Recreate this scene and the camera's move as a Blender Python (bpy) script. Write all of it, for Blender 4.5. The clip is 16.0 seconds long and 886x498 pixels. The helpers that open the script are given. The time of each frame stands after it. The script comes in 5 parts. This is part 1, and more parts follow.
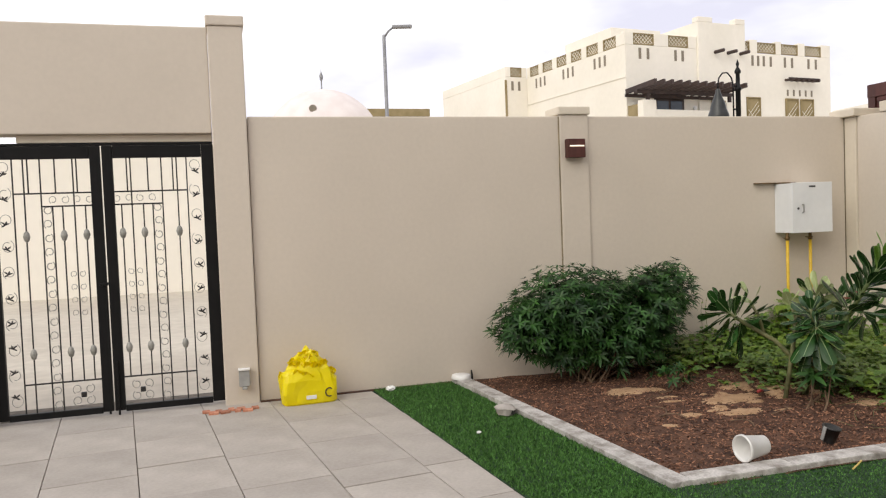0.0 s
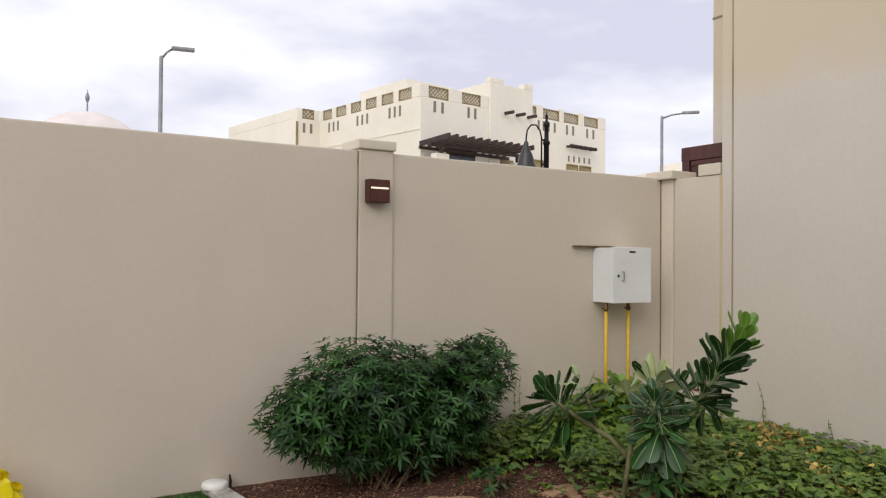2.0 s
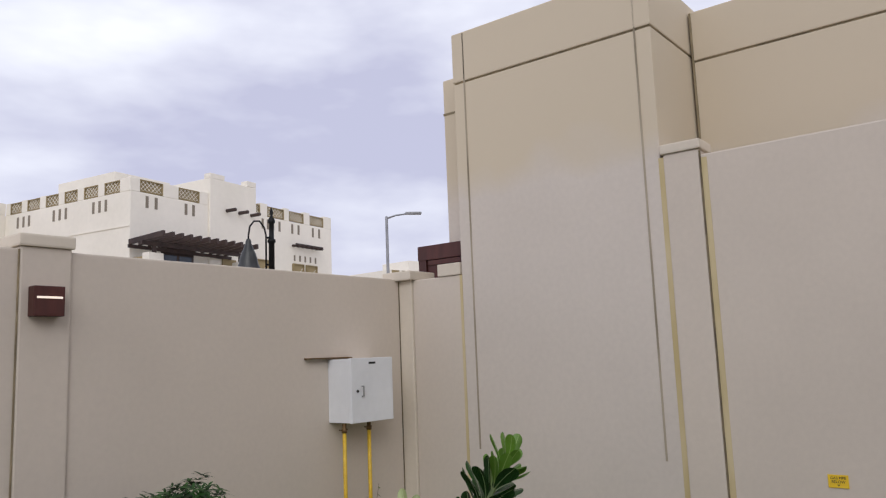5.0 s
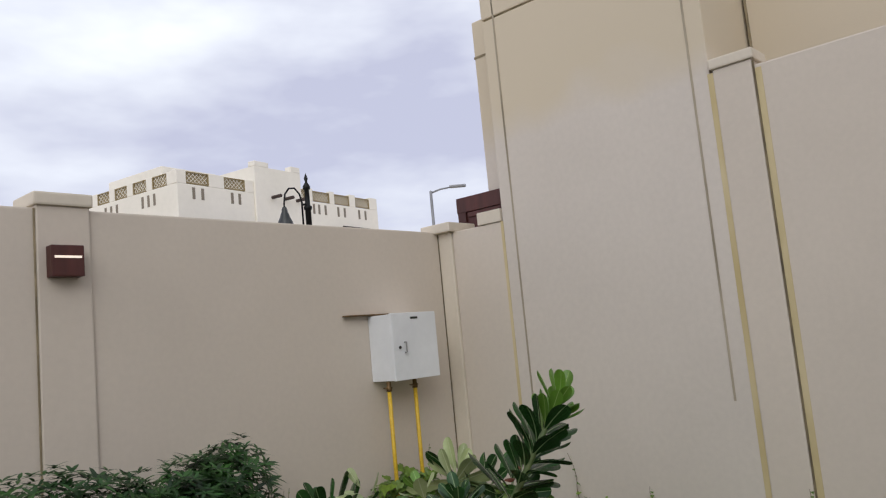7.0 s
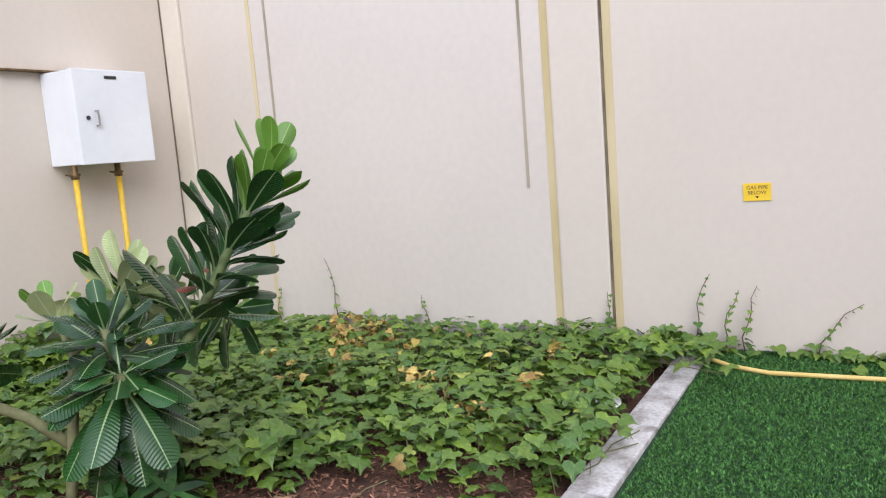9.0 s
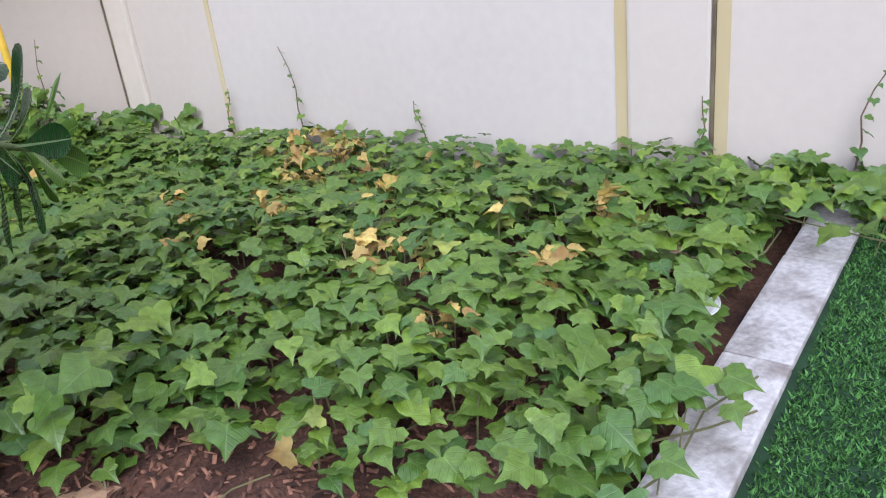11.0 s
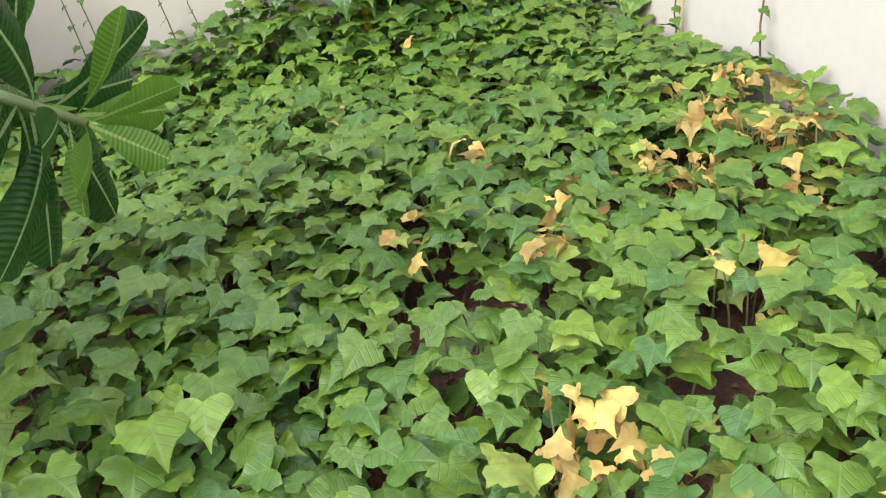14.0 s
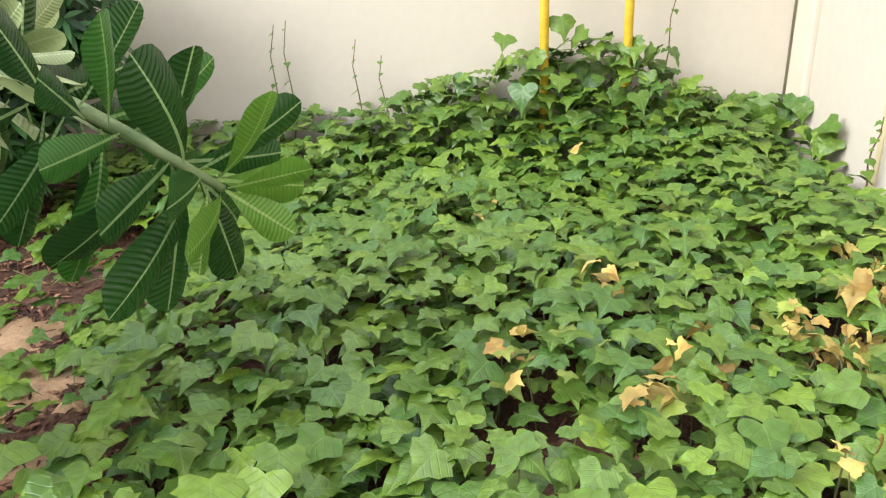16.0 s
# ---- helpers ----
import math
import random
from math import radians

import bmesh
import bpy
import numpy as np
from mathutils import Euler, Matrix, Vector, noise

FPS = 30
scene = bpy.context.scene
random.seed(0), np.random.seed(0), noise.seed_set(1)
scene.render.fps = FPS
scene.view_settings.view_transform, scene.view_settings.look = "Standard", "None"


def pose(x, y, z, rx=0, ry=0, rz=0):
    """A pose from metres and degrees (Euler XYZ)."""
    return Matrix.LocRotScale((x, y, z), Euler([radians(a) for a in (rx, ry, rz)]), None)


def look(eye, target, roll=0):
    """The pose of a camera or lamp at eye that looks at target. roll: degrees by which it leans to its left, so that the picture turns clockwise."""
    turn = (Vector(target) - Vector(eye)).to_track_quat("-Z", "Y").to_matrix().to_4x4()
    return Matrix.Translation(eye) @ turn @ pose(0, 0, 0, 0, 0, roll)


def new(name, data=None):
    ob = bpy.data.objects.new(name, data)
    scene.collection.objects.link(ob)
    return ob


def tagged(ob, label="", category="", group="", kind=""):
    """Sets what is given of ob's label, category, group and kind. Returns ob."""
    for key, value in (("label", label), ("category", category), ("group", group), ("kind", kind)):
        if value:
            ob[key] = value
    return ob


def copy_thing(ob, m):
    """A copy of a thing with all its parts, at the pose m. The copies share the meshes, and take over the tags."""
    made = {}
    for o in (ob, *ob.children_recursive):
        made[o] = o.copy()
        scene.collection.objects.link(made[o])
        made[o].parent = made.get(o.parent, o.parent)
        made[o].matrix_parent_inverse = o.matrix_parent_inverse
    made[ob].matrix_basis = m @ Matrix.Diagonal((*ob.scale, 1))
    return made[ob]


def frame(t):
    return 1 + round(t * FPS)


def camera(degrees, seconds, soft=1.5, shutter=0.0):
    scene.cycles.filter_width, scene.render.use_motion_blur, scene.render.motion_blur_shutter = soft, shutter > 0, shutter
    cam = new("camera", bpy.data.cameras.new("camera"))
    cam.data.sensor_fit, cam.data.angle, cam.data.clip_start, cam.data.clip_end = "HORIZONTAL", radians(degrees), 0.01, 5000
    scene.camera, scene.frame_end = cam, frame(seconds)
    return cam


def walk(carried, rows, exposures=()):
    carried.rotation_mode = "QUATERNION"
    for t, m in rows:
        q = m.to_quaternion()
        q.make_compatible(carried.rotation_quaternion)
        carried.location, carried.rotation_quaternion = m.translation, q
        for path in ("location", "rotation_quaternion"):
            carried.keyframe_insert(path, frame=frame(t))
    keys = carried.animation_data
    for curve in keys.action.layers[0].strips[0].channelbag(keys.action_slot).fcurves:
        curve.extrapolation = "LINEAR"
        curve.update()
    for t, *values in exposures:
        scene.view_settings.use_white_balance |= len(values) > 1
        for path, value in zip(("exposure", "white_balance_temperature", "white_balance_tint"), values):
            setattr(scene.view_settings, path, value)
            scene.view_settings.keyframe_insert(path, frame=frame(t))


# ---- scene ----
PATH = [
    (0, (-6.214, -6.434, 1.453), (-5.654, -4.516, 1.369), -2.2),
    (0.5, (-6.134, -6.107, 1.478), (-5.416, -4.243, 1.585), 0.3),
    (1, (-6.0, -5.796, 1.458), (-5.132, -3.997, 1.557), -0.1),
    (1.5, (-5.843, -5.522, 1.467), (-4.99, -3.715, 1.557), 0.4),
    (2, (-5.665, -5.097, 1.513), (-4.601, -3.404, 1.545), 0.5),
    (2.5, (-5.528, -4.941, 1.554), (-4.342, -3.331, 1.593), 1.2),
    (3, (-5.377, -4.727, 1.628), (-4.051, -3.241, 1.807), -0.3),
    (3.5, (-5.287, -4.525, 1.666), (-3.786, -3.233, 1.947), -1.9),
    (3.6, (-5.309, -4.478, 1.674), (-3.786, -3.215, 1.966), -1.9),
    (4, (-5.26, -4.451, 1.654), (-3.698, -3.239, 1.953), -1.7),
    (4.2, (-5.228, -4.458, 1.647), (-3.663, -3.252, 1.958), -1.9),
    (6.3, (-5.004, -4.339, 1.537), (-3.458, -3.085, 1.728), -4.0),
    (6.5, (-4.992, -4.355, 1.499), (-3.486, -3.062, 1.739), -4.1),
    (7, (-4.79, -4.254, 1.414), (-3.301, -2.941, 1.651), -5.4),
    (7.5, (-4.602, -4.192, 1.326), (-3.011, -2.994, 1.517), -5.7),
    (7.9, (-4.413, -4.149, 1.2), (-2.745, -3.055, 1.343), -5.2),
    (8, (-4.348, -4.123, 1.188), (-2.668, -3.044, 1.306), -4.6),
    (8.5, (-3.973, -3.899, 1.182), (-2.275, -2.85, 1.047), -4.7),
    (9, (-3.545, -3.715, 1.119), (-1.798, -2.779, 0.853), -4.5),
    (9.5, (-3.23, -3.607, 1.104), (-1.495, -2.702, 0.696), -6.8),
    (9.7, (-3.118, -3.58, 1.088), (-1.412, -2.657, 0.6), -7.9),
    (11.8, (-1.812, -3.1, 0.848), (-0.487, -1.884, -0.028), -6.3),
    (12, (-1.728, -3.063, 0.849), (-0.481, -1.785, -0.051), -6.9),
    (12.5, (-1.517, -3.022, 0.859), (-0.498, -1.586, -0.089), -8.4),
    (13, (-1.346, -2.96, 0.86), (-0.466, -1.47, -0.142), -6.4),
    (13.5, (-1.219, -2.838, 0.886), (-0.567, -1.256, -0.15), -5.5),
    (14, (-1.167, -2.763, 0.9), (-0.884, -1.08, -0.143), -8.4),
    (14.5, (-1.094, -2.763, 0.919), (-1.025, -1.019, -0.059), -7.9),
    (15, (-1.045, -2.755, 0.917), (-1.065, -0.979, -0.001), -5.5),
    (15.5, (-1.056, -2.735, 0.919), (-1.201, -0.938, 0.052), -4.3),
    (16, (-1.067, -2.728, 0.927), (-1.183, -0.91, 0.102), -2.8),
]
cam = camera(59.8, 16.0, soft=1.2)
walk(cam, [(t, look(eye, target, roll)) for t, eye, target, roll in PATH],
     exposures=[(0.0, 0.22, 6800, 5), (0.4, -0.52, 6250, 14), (1.0, 0.0, 6550, 8), (1.5, -0.2, 6500, 7), (2.0, 0.0, 6600, 5), (2.5, 0.2, 6900, 4), (3.0, -0.2, 6400, 8), (3.5, -0.45, 6200, 10), (4.2, -0.4, 6150, 10), (6.5, -0.13, 6250, 7), (7.0, -0.25, 6200, 6), (8.0, 0.08, 6350, 5), (8.5, 0.17, 6250, 10), (9.0, 0.85, 5800, 10), (9.7, 0.90, 5700, 11), (11.8, 1.12, 5250, 14), (13.0, 1.26, 5550, 6), (13.5, 1.32, 5750, 1), (14.0, 1.56, 5950, 2), (16.0, 1.68, 6150, 1)])

# ---------- world and sun: bright overcast ----------
world = bpy.data.worlds.new("overcast_sky")
scene.world = world
world.use_nodes = True
wt = world.node_tree
wt.nodes.clear()
wout = wt.nodes.new("ShaderNodeOutputWorld")
wbg = wt.nodes.new("ShaderNodeBackground")
sky = wt.nodes.new("ShaderNodeTexSky")
sky.sky_type = "NISHITA"
sky.sun_disc = False
sky.sun_elevation = radians(36)
sky.sun_rotation = radians(234)
sky.dust_density = 3.0
cloud_tc = wt.nodes.new("ShaderNodeTexCoord")
cloud_map = wt.nodes.new("ShaderNodeMapping")
cloud_map.inputs["Scale"].default_value = (1.0, 1.0, 2.6)
cloud_noise = wt.nodes.new("ShaderNodeTexNoise")
cloud_noise.inputs["Scale"].default_value = 2.6
cloud_noise.inputs["Detail"].default_value = 5.0
cloud_noise.inputs["Roughness"].default_value = 0.5
cloud_ramp = wt.nodes.new("ShaderNodeValToRGB")
cloud_ramp.color_ramp.elements[0].position = 0.38
cloud_ramp.color_ramp.elements[0].color = (7.7, 7.5, 9.3, 1)
cloud_ramp.color_ramp.elements[1].position = 0.66
cloud_ramp.color_ramp.elements[1].color = (13.6, 13.4, 13.9, 1)
cloud_mix = wt.nodes.new("ShaderNodeMix")
cloud_mix.data_type = "RGBA"
cloud_mix.inputs["Factor"].default_value = 0.9
wt.links.new(cloud_tc.outputs["Generated"], cloud_map.inputs["Vector"])
wt.links.new(cloud_map.outputs["Vector"], cloud_noise.inputs["Vector"])
wt.links.new(cloud_noise.outputs["Fac"], cloud_ramp.inputs["Fac"])
wt.links.new(sky.outputs["Color"], cloud_mix.inputs["A"])
wt.links.new(cloud_ramp.outputs["Color"], cloud_mix.inputs["B"])
wt.links.new(cloud_mix.outputs["Result"], wbg.inputs["Color"])
wbg.inputs["Strength"].default_value = 0.10
wt.links.new(wbg.outputs["Background"], wout.inputs["Surface"])

sun = new("sun", bpy.data.lights.new("sun", "SUN"))
sun.data.energy = 1.2
sun.data.angle = radians(38)
sun.data.color = (1.0, 0.95, 0.88)
sun.matrix_world = look((-11, -8, 10), (0, 0, 0))

# ---------- materials ----------
def material(name, dark, light, scale=4.0, rough=0.7, bump=0.0, bump_scale=60.0, metal=0.0, detail=6.0, spread=(0.35, 0.65),
             per_piece=0.0, fine=None, spec=0.5, stretch=(1, 1, 1), trans=0.0):
    """Two tones mixed by noise, a finer grain on top, and a bump."""
    m = bpy.data.materials.new(name)
    m.use_nodes = True
    nt = m.node_tree
    b = nt.nodes["Principled BSDF"]
    tc = nt.nodes.new("ShaderNodeTexCoord")
    mp = nt.nodes.new("ShaderNodeMapping")
    mp.inputs["Scale"].default_value = stretch
    nt.links.new(tc.outputs["Object"], mp.inputs["Vector"])
    n = nt.nodes.new("ShaderNodeTexNoise")
    n.inputs["Scale"].default_value = scale
    n.inputs["Detail"].default_value = detail
    nt.links.new(mp.outputs["Vector"], n.inputs["Vector"])
    r = nt.nodes.new("ShaderNodeValToRGB")
    r.color_ramp.elements[0].position, r.color_ramp.elements[1].position = spread
    r.color_ramp.elements[0].color = (*dark, 1)
    r.color_ramp.elements[1].color = (*light, 1)
    nt.links.new(n.outputs["Fac"], r.inputs["Fac"])
    colour = r.outputs["Color"]
    if fine:
        n2 = nt.nodes.new("ShaderNodeTexNoise")
        n2.inputs["Scale"].default_value = fine[0]
        n2.inputs["Detail"].default_value = 4.0
        nt.links.new(mp.outputs["Vector"], n2.inputs["Vector"])
        mr = nt.nodes.new("ShaderNodeMapRange")
        mr.inputs["From Min"].default_value, mr.inputs["From Max"].default_value = 0.3, 0.7
        mr.inputs["To Min"].default_value, mr.inputs["To Max"].default_value = 1 - fine[1], 1 + fine[1]
        nt.links.new(n2.outputs["Fac"], mr.inputs["Value"])
        mx = nt.nodes.new("ShaderNodeVectorMath")
        mx.operation = "SCALE"
        nt.links.new(colour, mx.inputs[0])
        nt.links.new(mr.outputs["Result"], mx.inputs["Scale"])
        colour = mx.outputs["Vector"]
    if per_piece:
        src = nt.nodes.new("ShaderNodeObjectInfo").outputs["Random"] if per_piece > 0 else nt.nodes.new("ShaderNodeNewGeometry").outputs["Random Per Island"]
        hs = nt.nodes.new("ShaderNodeHueSaturation")
        mr2 = nt.nodes.new("ShaderNodeMapRange")
        mr2.inputs["To Min"].default_value, mr2.inputs["To Max"].default_value = 1 - abs(per_piece), 1 + abs(per_piece)
        nt.links.new(src, mr2.inputs["Value"])
        nt.links.new(mr2.outputs["Result"], hs.inputs["Value"])
        nt.links.new(colour, hs.inputs["Color"])
        colour = hs.outputs["Color"]
    nt.links.new(colour, b.inputs["Base Color"])
    b.inputs["Roughness"].default_value = rough
    b.inputs["Metallic"].default_value = metal
    b.inputs["Specular IOR Level"].default_value = spec
    if bump:
        n3 = nt.nodes.new("ShaderNodeTexNoise")
        n3.inputs["Scale"].default_value = bump_scale
        n3.inputs["Detail"].default_value = 5.0
        nt.links.new(mp.outputs["Vector"], n3.inputs["Vector"])
        bp = nt.nodes.new("ShaderNodeBump")
        bp.inputs["Strength"].default_value = bump
        bp.inputs["Distance"].default_value = 0.01
        nt.links.new(n3.outputs["Fac"], bp.inputs["Height"])
        nt.links.new(bp.outputs["Normal"], b.inputs["Normal"])
    if trans:
        out = nt.nodes["Material Output"]
        tr = nt.nodes.new("ShaderNodeBsdfTranslucent")
        nt.links.new(colour, tr.inputs["Color"])
        ms = nt.nodes.new("ShaderNodeMixShader")
        ms.inputs[0].default_value = trans
        nt.links.new(b.outputs["BSDF"], ms.inputs[1])
        nt.links.new(tr.outputs["BSDF"], ms.inputs[2])
        nt.links.new(ms.outputs["Shader"], out.inputs["Surface"])
    return m


def tower_paint():
    """Pale render; the upper part is yellower, down to an uneven lower edge."""
    m = material("pale_render_paint", (0.585, 0.525, 0.46), (0.63, 0.565, 0.495), 0.7, 0.85, 0.05, 120, fine=(25, 0.025))
    nt = m.node_tree
    b = nt.nodes["Principled BSDF"]
    base = b.inputs["Base Color"].links[0].from_socket
    tc = nt.nodes.new("ShaderNodeTexCoord")
    sp = nt.nodes.new("ShaderNodeSeparateXYZ")
    nt.links.new(tc.outputs["Object"], sp.inputs[0])
    n = nt.nodes.new("ShaderNodeTexNoise")
    n.inputs["Scale"].default_value = 1.1
    nt.links.new(tc.outputs["Object"], n.inputs["Vector"])
    add = nt.nodes.new("ShaderNodeMath")
    add.operation = "ADD"
    nt.links.new(sp.outputs["Z"], add.inputs[0])
    nt.links.new(n.outputs["Fac"], add.inputs[1])
    mr = nt.nodes.new("ShaderNodeMapRange")
    mr.inputs["From Min"].default_value, mr.inputs["From Max"].default_value = 3.45, 3.75
    nt.links.new(add.outputs[0], mr.inputs["Value"])
    mx = nt.nodes.new("ShaderNodeMix")
    mx.data_type = "RGBA"
    nt.links.new(mr.outputs["Result"], mx.inputs["Factor"])
    nt.links.new(base, mx.inputs["A"])
    mx.inputs["B"].default_value = (0.60, 0.515, 0.385, 1)
    nt.links.new(mx.outputs["Result"], b.inputs["Base Color"])
    return m


def vine_leaf(name, piece):
    """Broad vine leaf: mottled green, pale midrib and side veins from the leaf's plan; each leaf differs a little."""
    m = bpy.data.materials.new(name)
    m.use_nodes = True
    nt = m.node_tree
    b = nt.nodes["Principled BSDF"]

    def op(kind, a, c=None):
        nd = nt.nodes.new("ShaderNodeMath")
        nd.operation = kind
        for s, v in enumerate((a, c)):
            if v is None:
                continue
            if isinstance(v, (int, float)):
                nd.inputs[s].default_value = v
            else:
                nt.links.new(v, nd.inputs[s])
        return nd.outputs[0]

    def mix(fac, a, c):
        nd = nt.nodes.new("ShaderNodeMix")
        nd.data_type = "RGBA"
        for key, v in (("Factor", fac), ("A", a), ("B", c)):
            if isinstance(v, tuple):
                nd.inputs[key].default_value = (*v, 1)
            elif isinstance(v, (int, float)):
                nd.inputs[key].default_value = v
            else:
                nt.links.new(v, nd.inputs[key])
        return nd.outputs["Result"]

    rnd = (nt.nodes.new("ShaderNodeObjectInfo").outputs["Random"] if piece else nt.nodes.new("ShaderNodeNewGeometry").outputs["Random Per Island"])
    uv = nt.nodes.new("ShaderNodeUVMap")
    uv.uv_map = "plan"
    sp = nt.nodes.new("ShaderNodeSeparateXYZ")
    nt.links.new(uv.outputs["UV"], sp.inputs[0])
    ax = op("ABSOLUTE", op("SUBTRACT", sp.outputs["X"], 0.5))
    mid = op("LESS_THAN", ax, 0.014)
    side = op("POWER", op("MAXIMUM", op("SINE", op("MULTIPLY", op("SUBTRACT", sp.outputs["Y"], op("MULTIPLY", ax, 0.75)), 30.0)), 0.0), 9.0)
    vein = op("MAXIMUM", op("MULTIPLY", mid, 0.4), op("MULTIPLY", side, 0.075))
    tone = mix(rnd, (0.075, 0.148, 0.018), (0.134, 0.214, 0.025))
    fresh = op("GREATER_THAN", op("FRACT", op("MULTIPLY", rnd, 37.0)), 0.86)
    tone = mix(op("MULTIPLY", fresh, 0.7), tone, (0.190, 0.285, 0.027))
    blue = op("GREATER_THAN", op("FRACT", op("MULTIPLY", rnd, 91.0)), 0.82)
    tone = mix(op("MULTIPLY", blue, 0.7), tone, (0.058, 0.134, 0.026))
    n = nt.nodes.new("ShaderNodeTexNoise")
    n.inputs["Scale"].default_value = 3.0
    n.inputs["Detail"].default_value = 6.0
    nt.links.new(uv.outputs["UV"], n.inputs["Vector"])
    vary = nt.nodes.new("ShaderNodeVectorMath")
    vary.operation = "SCALE"
    mr = nt.nodes.new("ShaderNodeMapRange")
    mr.inputs["From Min"].default_value, mr.inputs["From Max"].default_value = 0.3, 0.7
    mr.inputs["To Min"].default_value, mr.inputs["To Max"].default_value = 0.72, 1.26
    nt.links.new(n.outputs["Fac"], mr.inputs["Value"])
    nt.links.new(tone, vary.inputs[0])
    nt.links.new(mr.outputs["Result"], vary.inputs["Scale"])
    colour = mix(vein, vary.outputs["Vector"], (0.20, 0.28, 0.09))
    nt.links.new(colour, b.inputs["Base Color"])
    b.inputs["Roughness"].default_value = 0.38
    b.inputs["Specular IOR Level"].default_value = 0.5
    bp = nt.nodes.new("ShaderNodeBump")
    bp.inputs["Strength"].default_value = 0.35
    bp.inputs["Distance"].default_value = 0.004
    nt.links.new(op("SUBTRACT", n.outputs["Fac"], op("MULTIPLY", op("MAXIMUM", mid, side), 0.5)), bp.inputs["Height"])
    nt.links.new(bp.outputs["Normal"], b.inputs["Normal"])
    tr = nt.nodes.new("ShaderNodeBsdfTranslucent")
    nt.links.new(colour, tr.inputs["Color"])
    ms = nt.nodes.new("ShaderNodeMixShader")
    ms.inputs[0].default_value = 0.12
    nt.links.new(b.outputs["BSDF"], ms.inputs[1])
    nt.links.new(tr.outputs["BSDF"], ms.inputs[2])
    nt.links.new(ms.outputs["Shader"], nt.nodes["Material Output"].inputs["Surface"])
    return m


M_LEAF = vine_leaf("sweet_potato_leaf", False)
M_LEAFOBJ = vine_leaf("sweet_potato_leaf_single", True)
M_WALL = material("beige_wall_paint", (0.585, 0.515, 0.435), (0.625, 0.55, 0.465), 0.9, 0.85, 0.05, 120, fine=(28, 0.02))
M_TRIM = material("cream_trim_paint", (0.625, 0.555, 0.455), (0.665, 0.595, 0.49), 1.2, 0.85, 0.05, 120, fine=(28, 0.02))
M_TOWER = tower_paint()
M_GROOVE = material("weathered_joint", (0.16, 0.13, 0.08), (0.32, 0.26, 0.16), 6, 0.9)
M_STAIN = material("yellow_rust_stain", (0.50, 0.40, 0.20), (0.60, 0.50, 0.30), 5, 0.9, stretch=(1, 1, 0.3))
M_JOINT = material("faded_joint", (0.24, 0.20, 0.14), (0.42, 0.36, 0.27), 5, 0.9, stretch=(1, 1, 0.3))
M_GREENSTEM = material("green_stem", (0.10, 0.15, 0.045), (0.18, 0.22, 0.085), 20, 0.6, 0.3, 60)
M_LANTERN = material("dark_lantern", (0.018, 0.020, 0.020), (0.04, 0.042, 0.04), 12, 0.4, 0.1, 60)
M_PLEAF = material("pale_leaf", (0.15, 0.21, 0.03), (0.30, 0.33, 0.06), 10, 0.55, 0.2, 40, per_piece=-0.25, fine=(40, 0.15), trans=0.12)
M_DARKJOINT = material("dark_joint", (0.09, 0.07, 0.045), (0.22, 0.175, 0.10), 6, 0.9)
M_PAVER = material("grey_concrete_paver", (0.36, 0.325, 0.29), (0.44, 0.40, 0.36), 3, 0.8, 0.2, 160, per_piece=0.07, fine=(45, 0.06))
M_SAND = material("sandy_joint_fill", (0.09, 0.078, 0.062), (0.19, 0.16, 0.13), 9, 0.95, 0.3, 90)
M_KERB = material("grey_kerb_concrete", (0.23, 0.205, 0.18), (0.50, 0.475, 0.45), 9, 0.9, 0.5, 70, per_piece=0.07, fine=(70, 0.18), spread=(0.32, 0.58))
M_SOIL = material("brown_soil", (0.045, 0.019, 0.011), (0.130, 0.060, 0.034), 7, 0.95, 0.8, 70, fine=(90, 0.35))
M_SANDPATCH = material("dry_sand", (0.36, 0.22, 0.12), (0.48, 0.31, 0.18), 8, 0.95, 0.5, 80, fine=(60, 0.15))
M_CHIP = material("bark_chip", (0.072, 0.029, 0.017), (0.28, 0.142, 0.085), 30, 0.9, per_piece=-0.8)
M_TURFBASE = material("turf_backing", (0.006, 0.026, 0.007), (0.012, 0.045, 0.012), 20, 0.9)
M_TURF = material("artificial_grass_blade", (0.032, 0.090, 0.020), (0.100, 0.230, 0.052), 70, 0.6, per_piece=-0.65, spec=0.15)
M_DESERT = material("sandy_ground", (0.46, 0.41, 0.34), (0.55, 0.50, 0.42), 0.4, 0.95, fine=(6, 0.08))
M_BLACK = material("black_gate_paint", (0.003, 0.003, 0.0035), (0.006, 0.006, 0.006), 8, 0.5, spec=0.25)
M_IRON = material("dark_wrought_iron", (0.02, 0.02, 0.02), (0.05, 0.047, 0.045), 30, 0.5, metal=0.4)
M_GREYIRON = material("grey_scroll_iron", (0.24, 0.235, 0.21), (0.36, 0.35, 0.32), 30, 0.5, metal=0.2)
M_WHITEBOX = material("white_powder_coat", (0.72, 0.73, 0.74), (0.78, 0.79, 0.80), 3, 0.42, 0.03, 200, fine=(20, 0.015))
M_CHROME = material("steel_handle", (0.35, 0.35, 0.35), (0.5, 0.5, 0.5), 20, 0.35, metal=0.9)
M_YPIPE = material("yellow_gas_pipe_paint", (0.60, 0.38, 0.02), (0.72, 0.48, 0.04), 12, 0.5, fine=(60, 0.1))
M_BRASS = material("rusty_brass", (0.10, 0.06, 0.025), (0.22, 0.13, 0.05), 25, 0.55, metal=0.5)
M_YSIGN = material("yellow_sign", (0.80, 0.52, 0.02), (0.86, 0.58, 0.03), 8, 0.45)
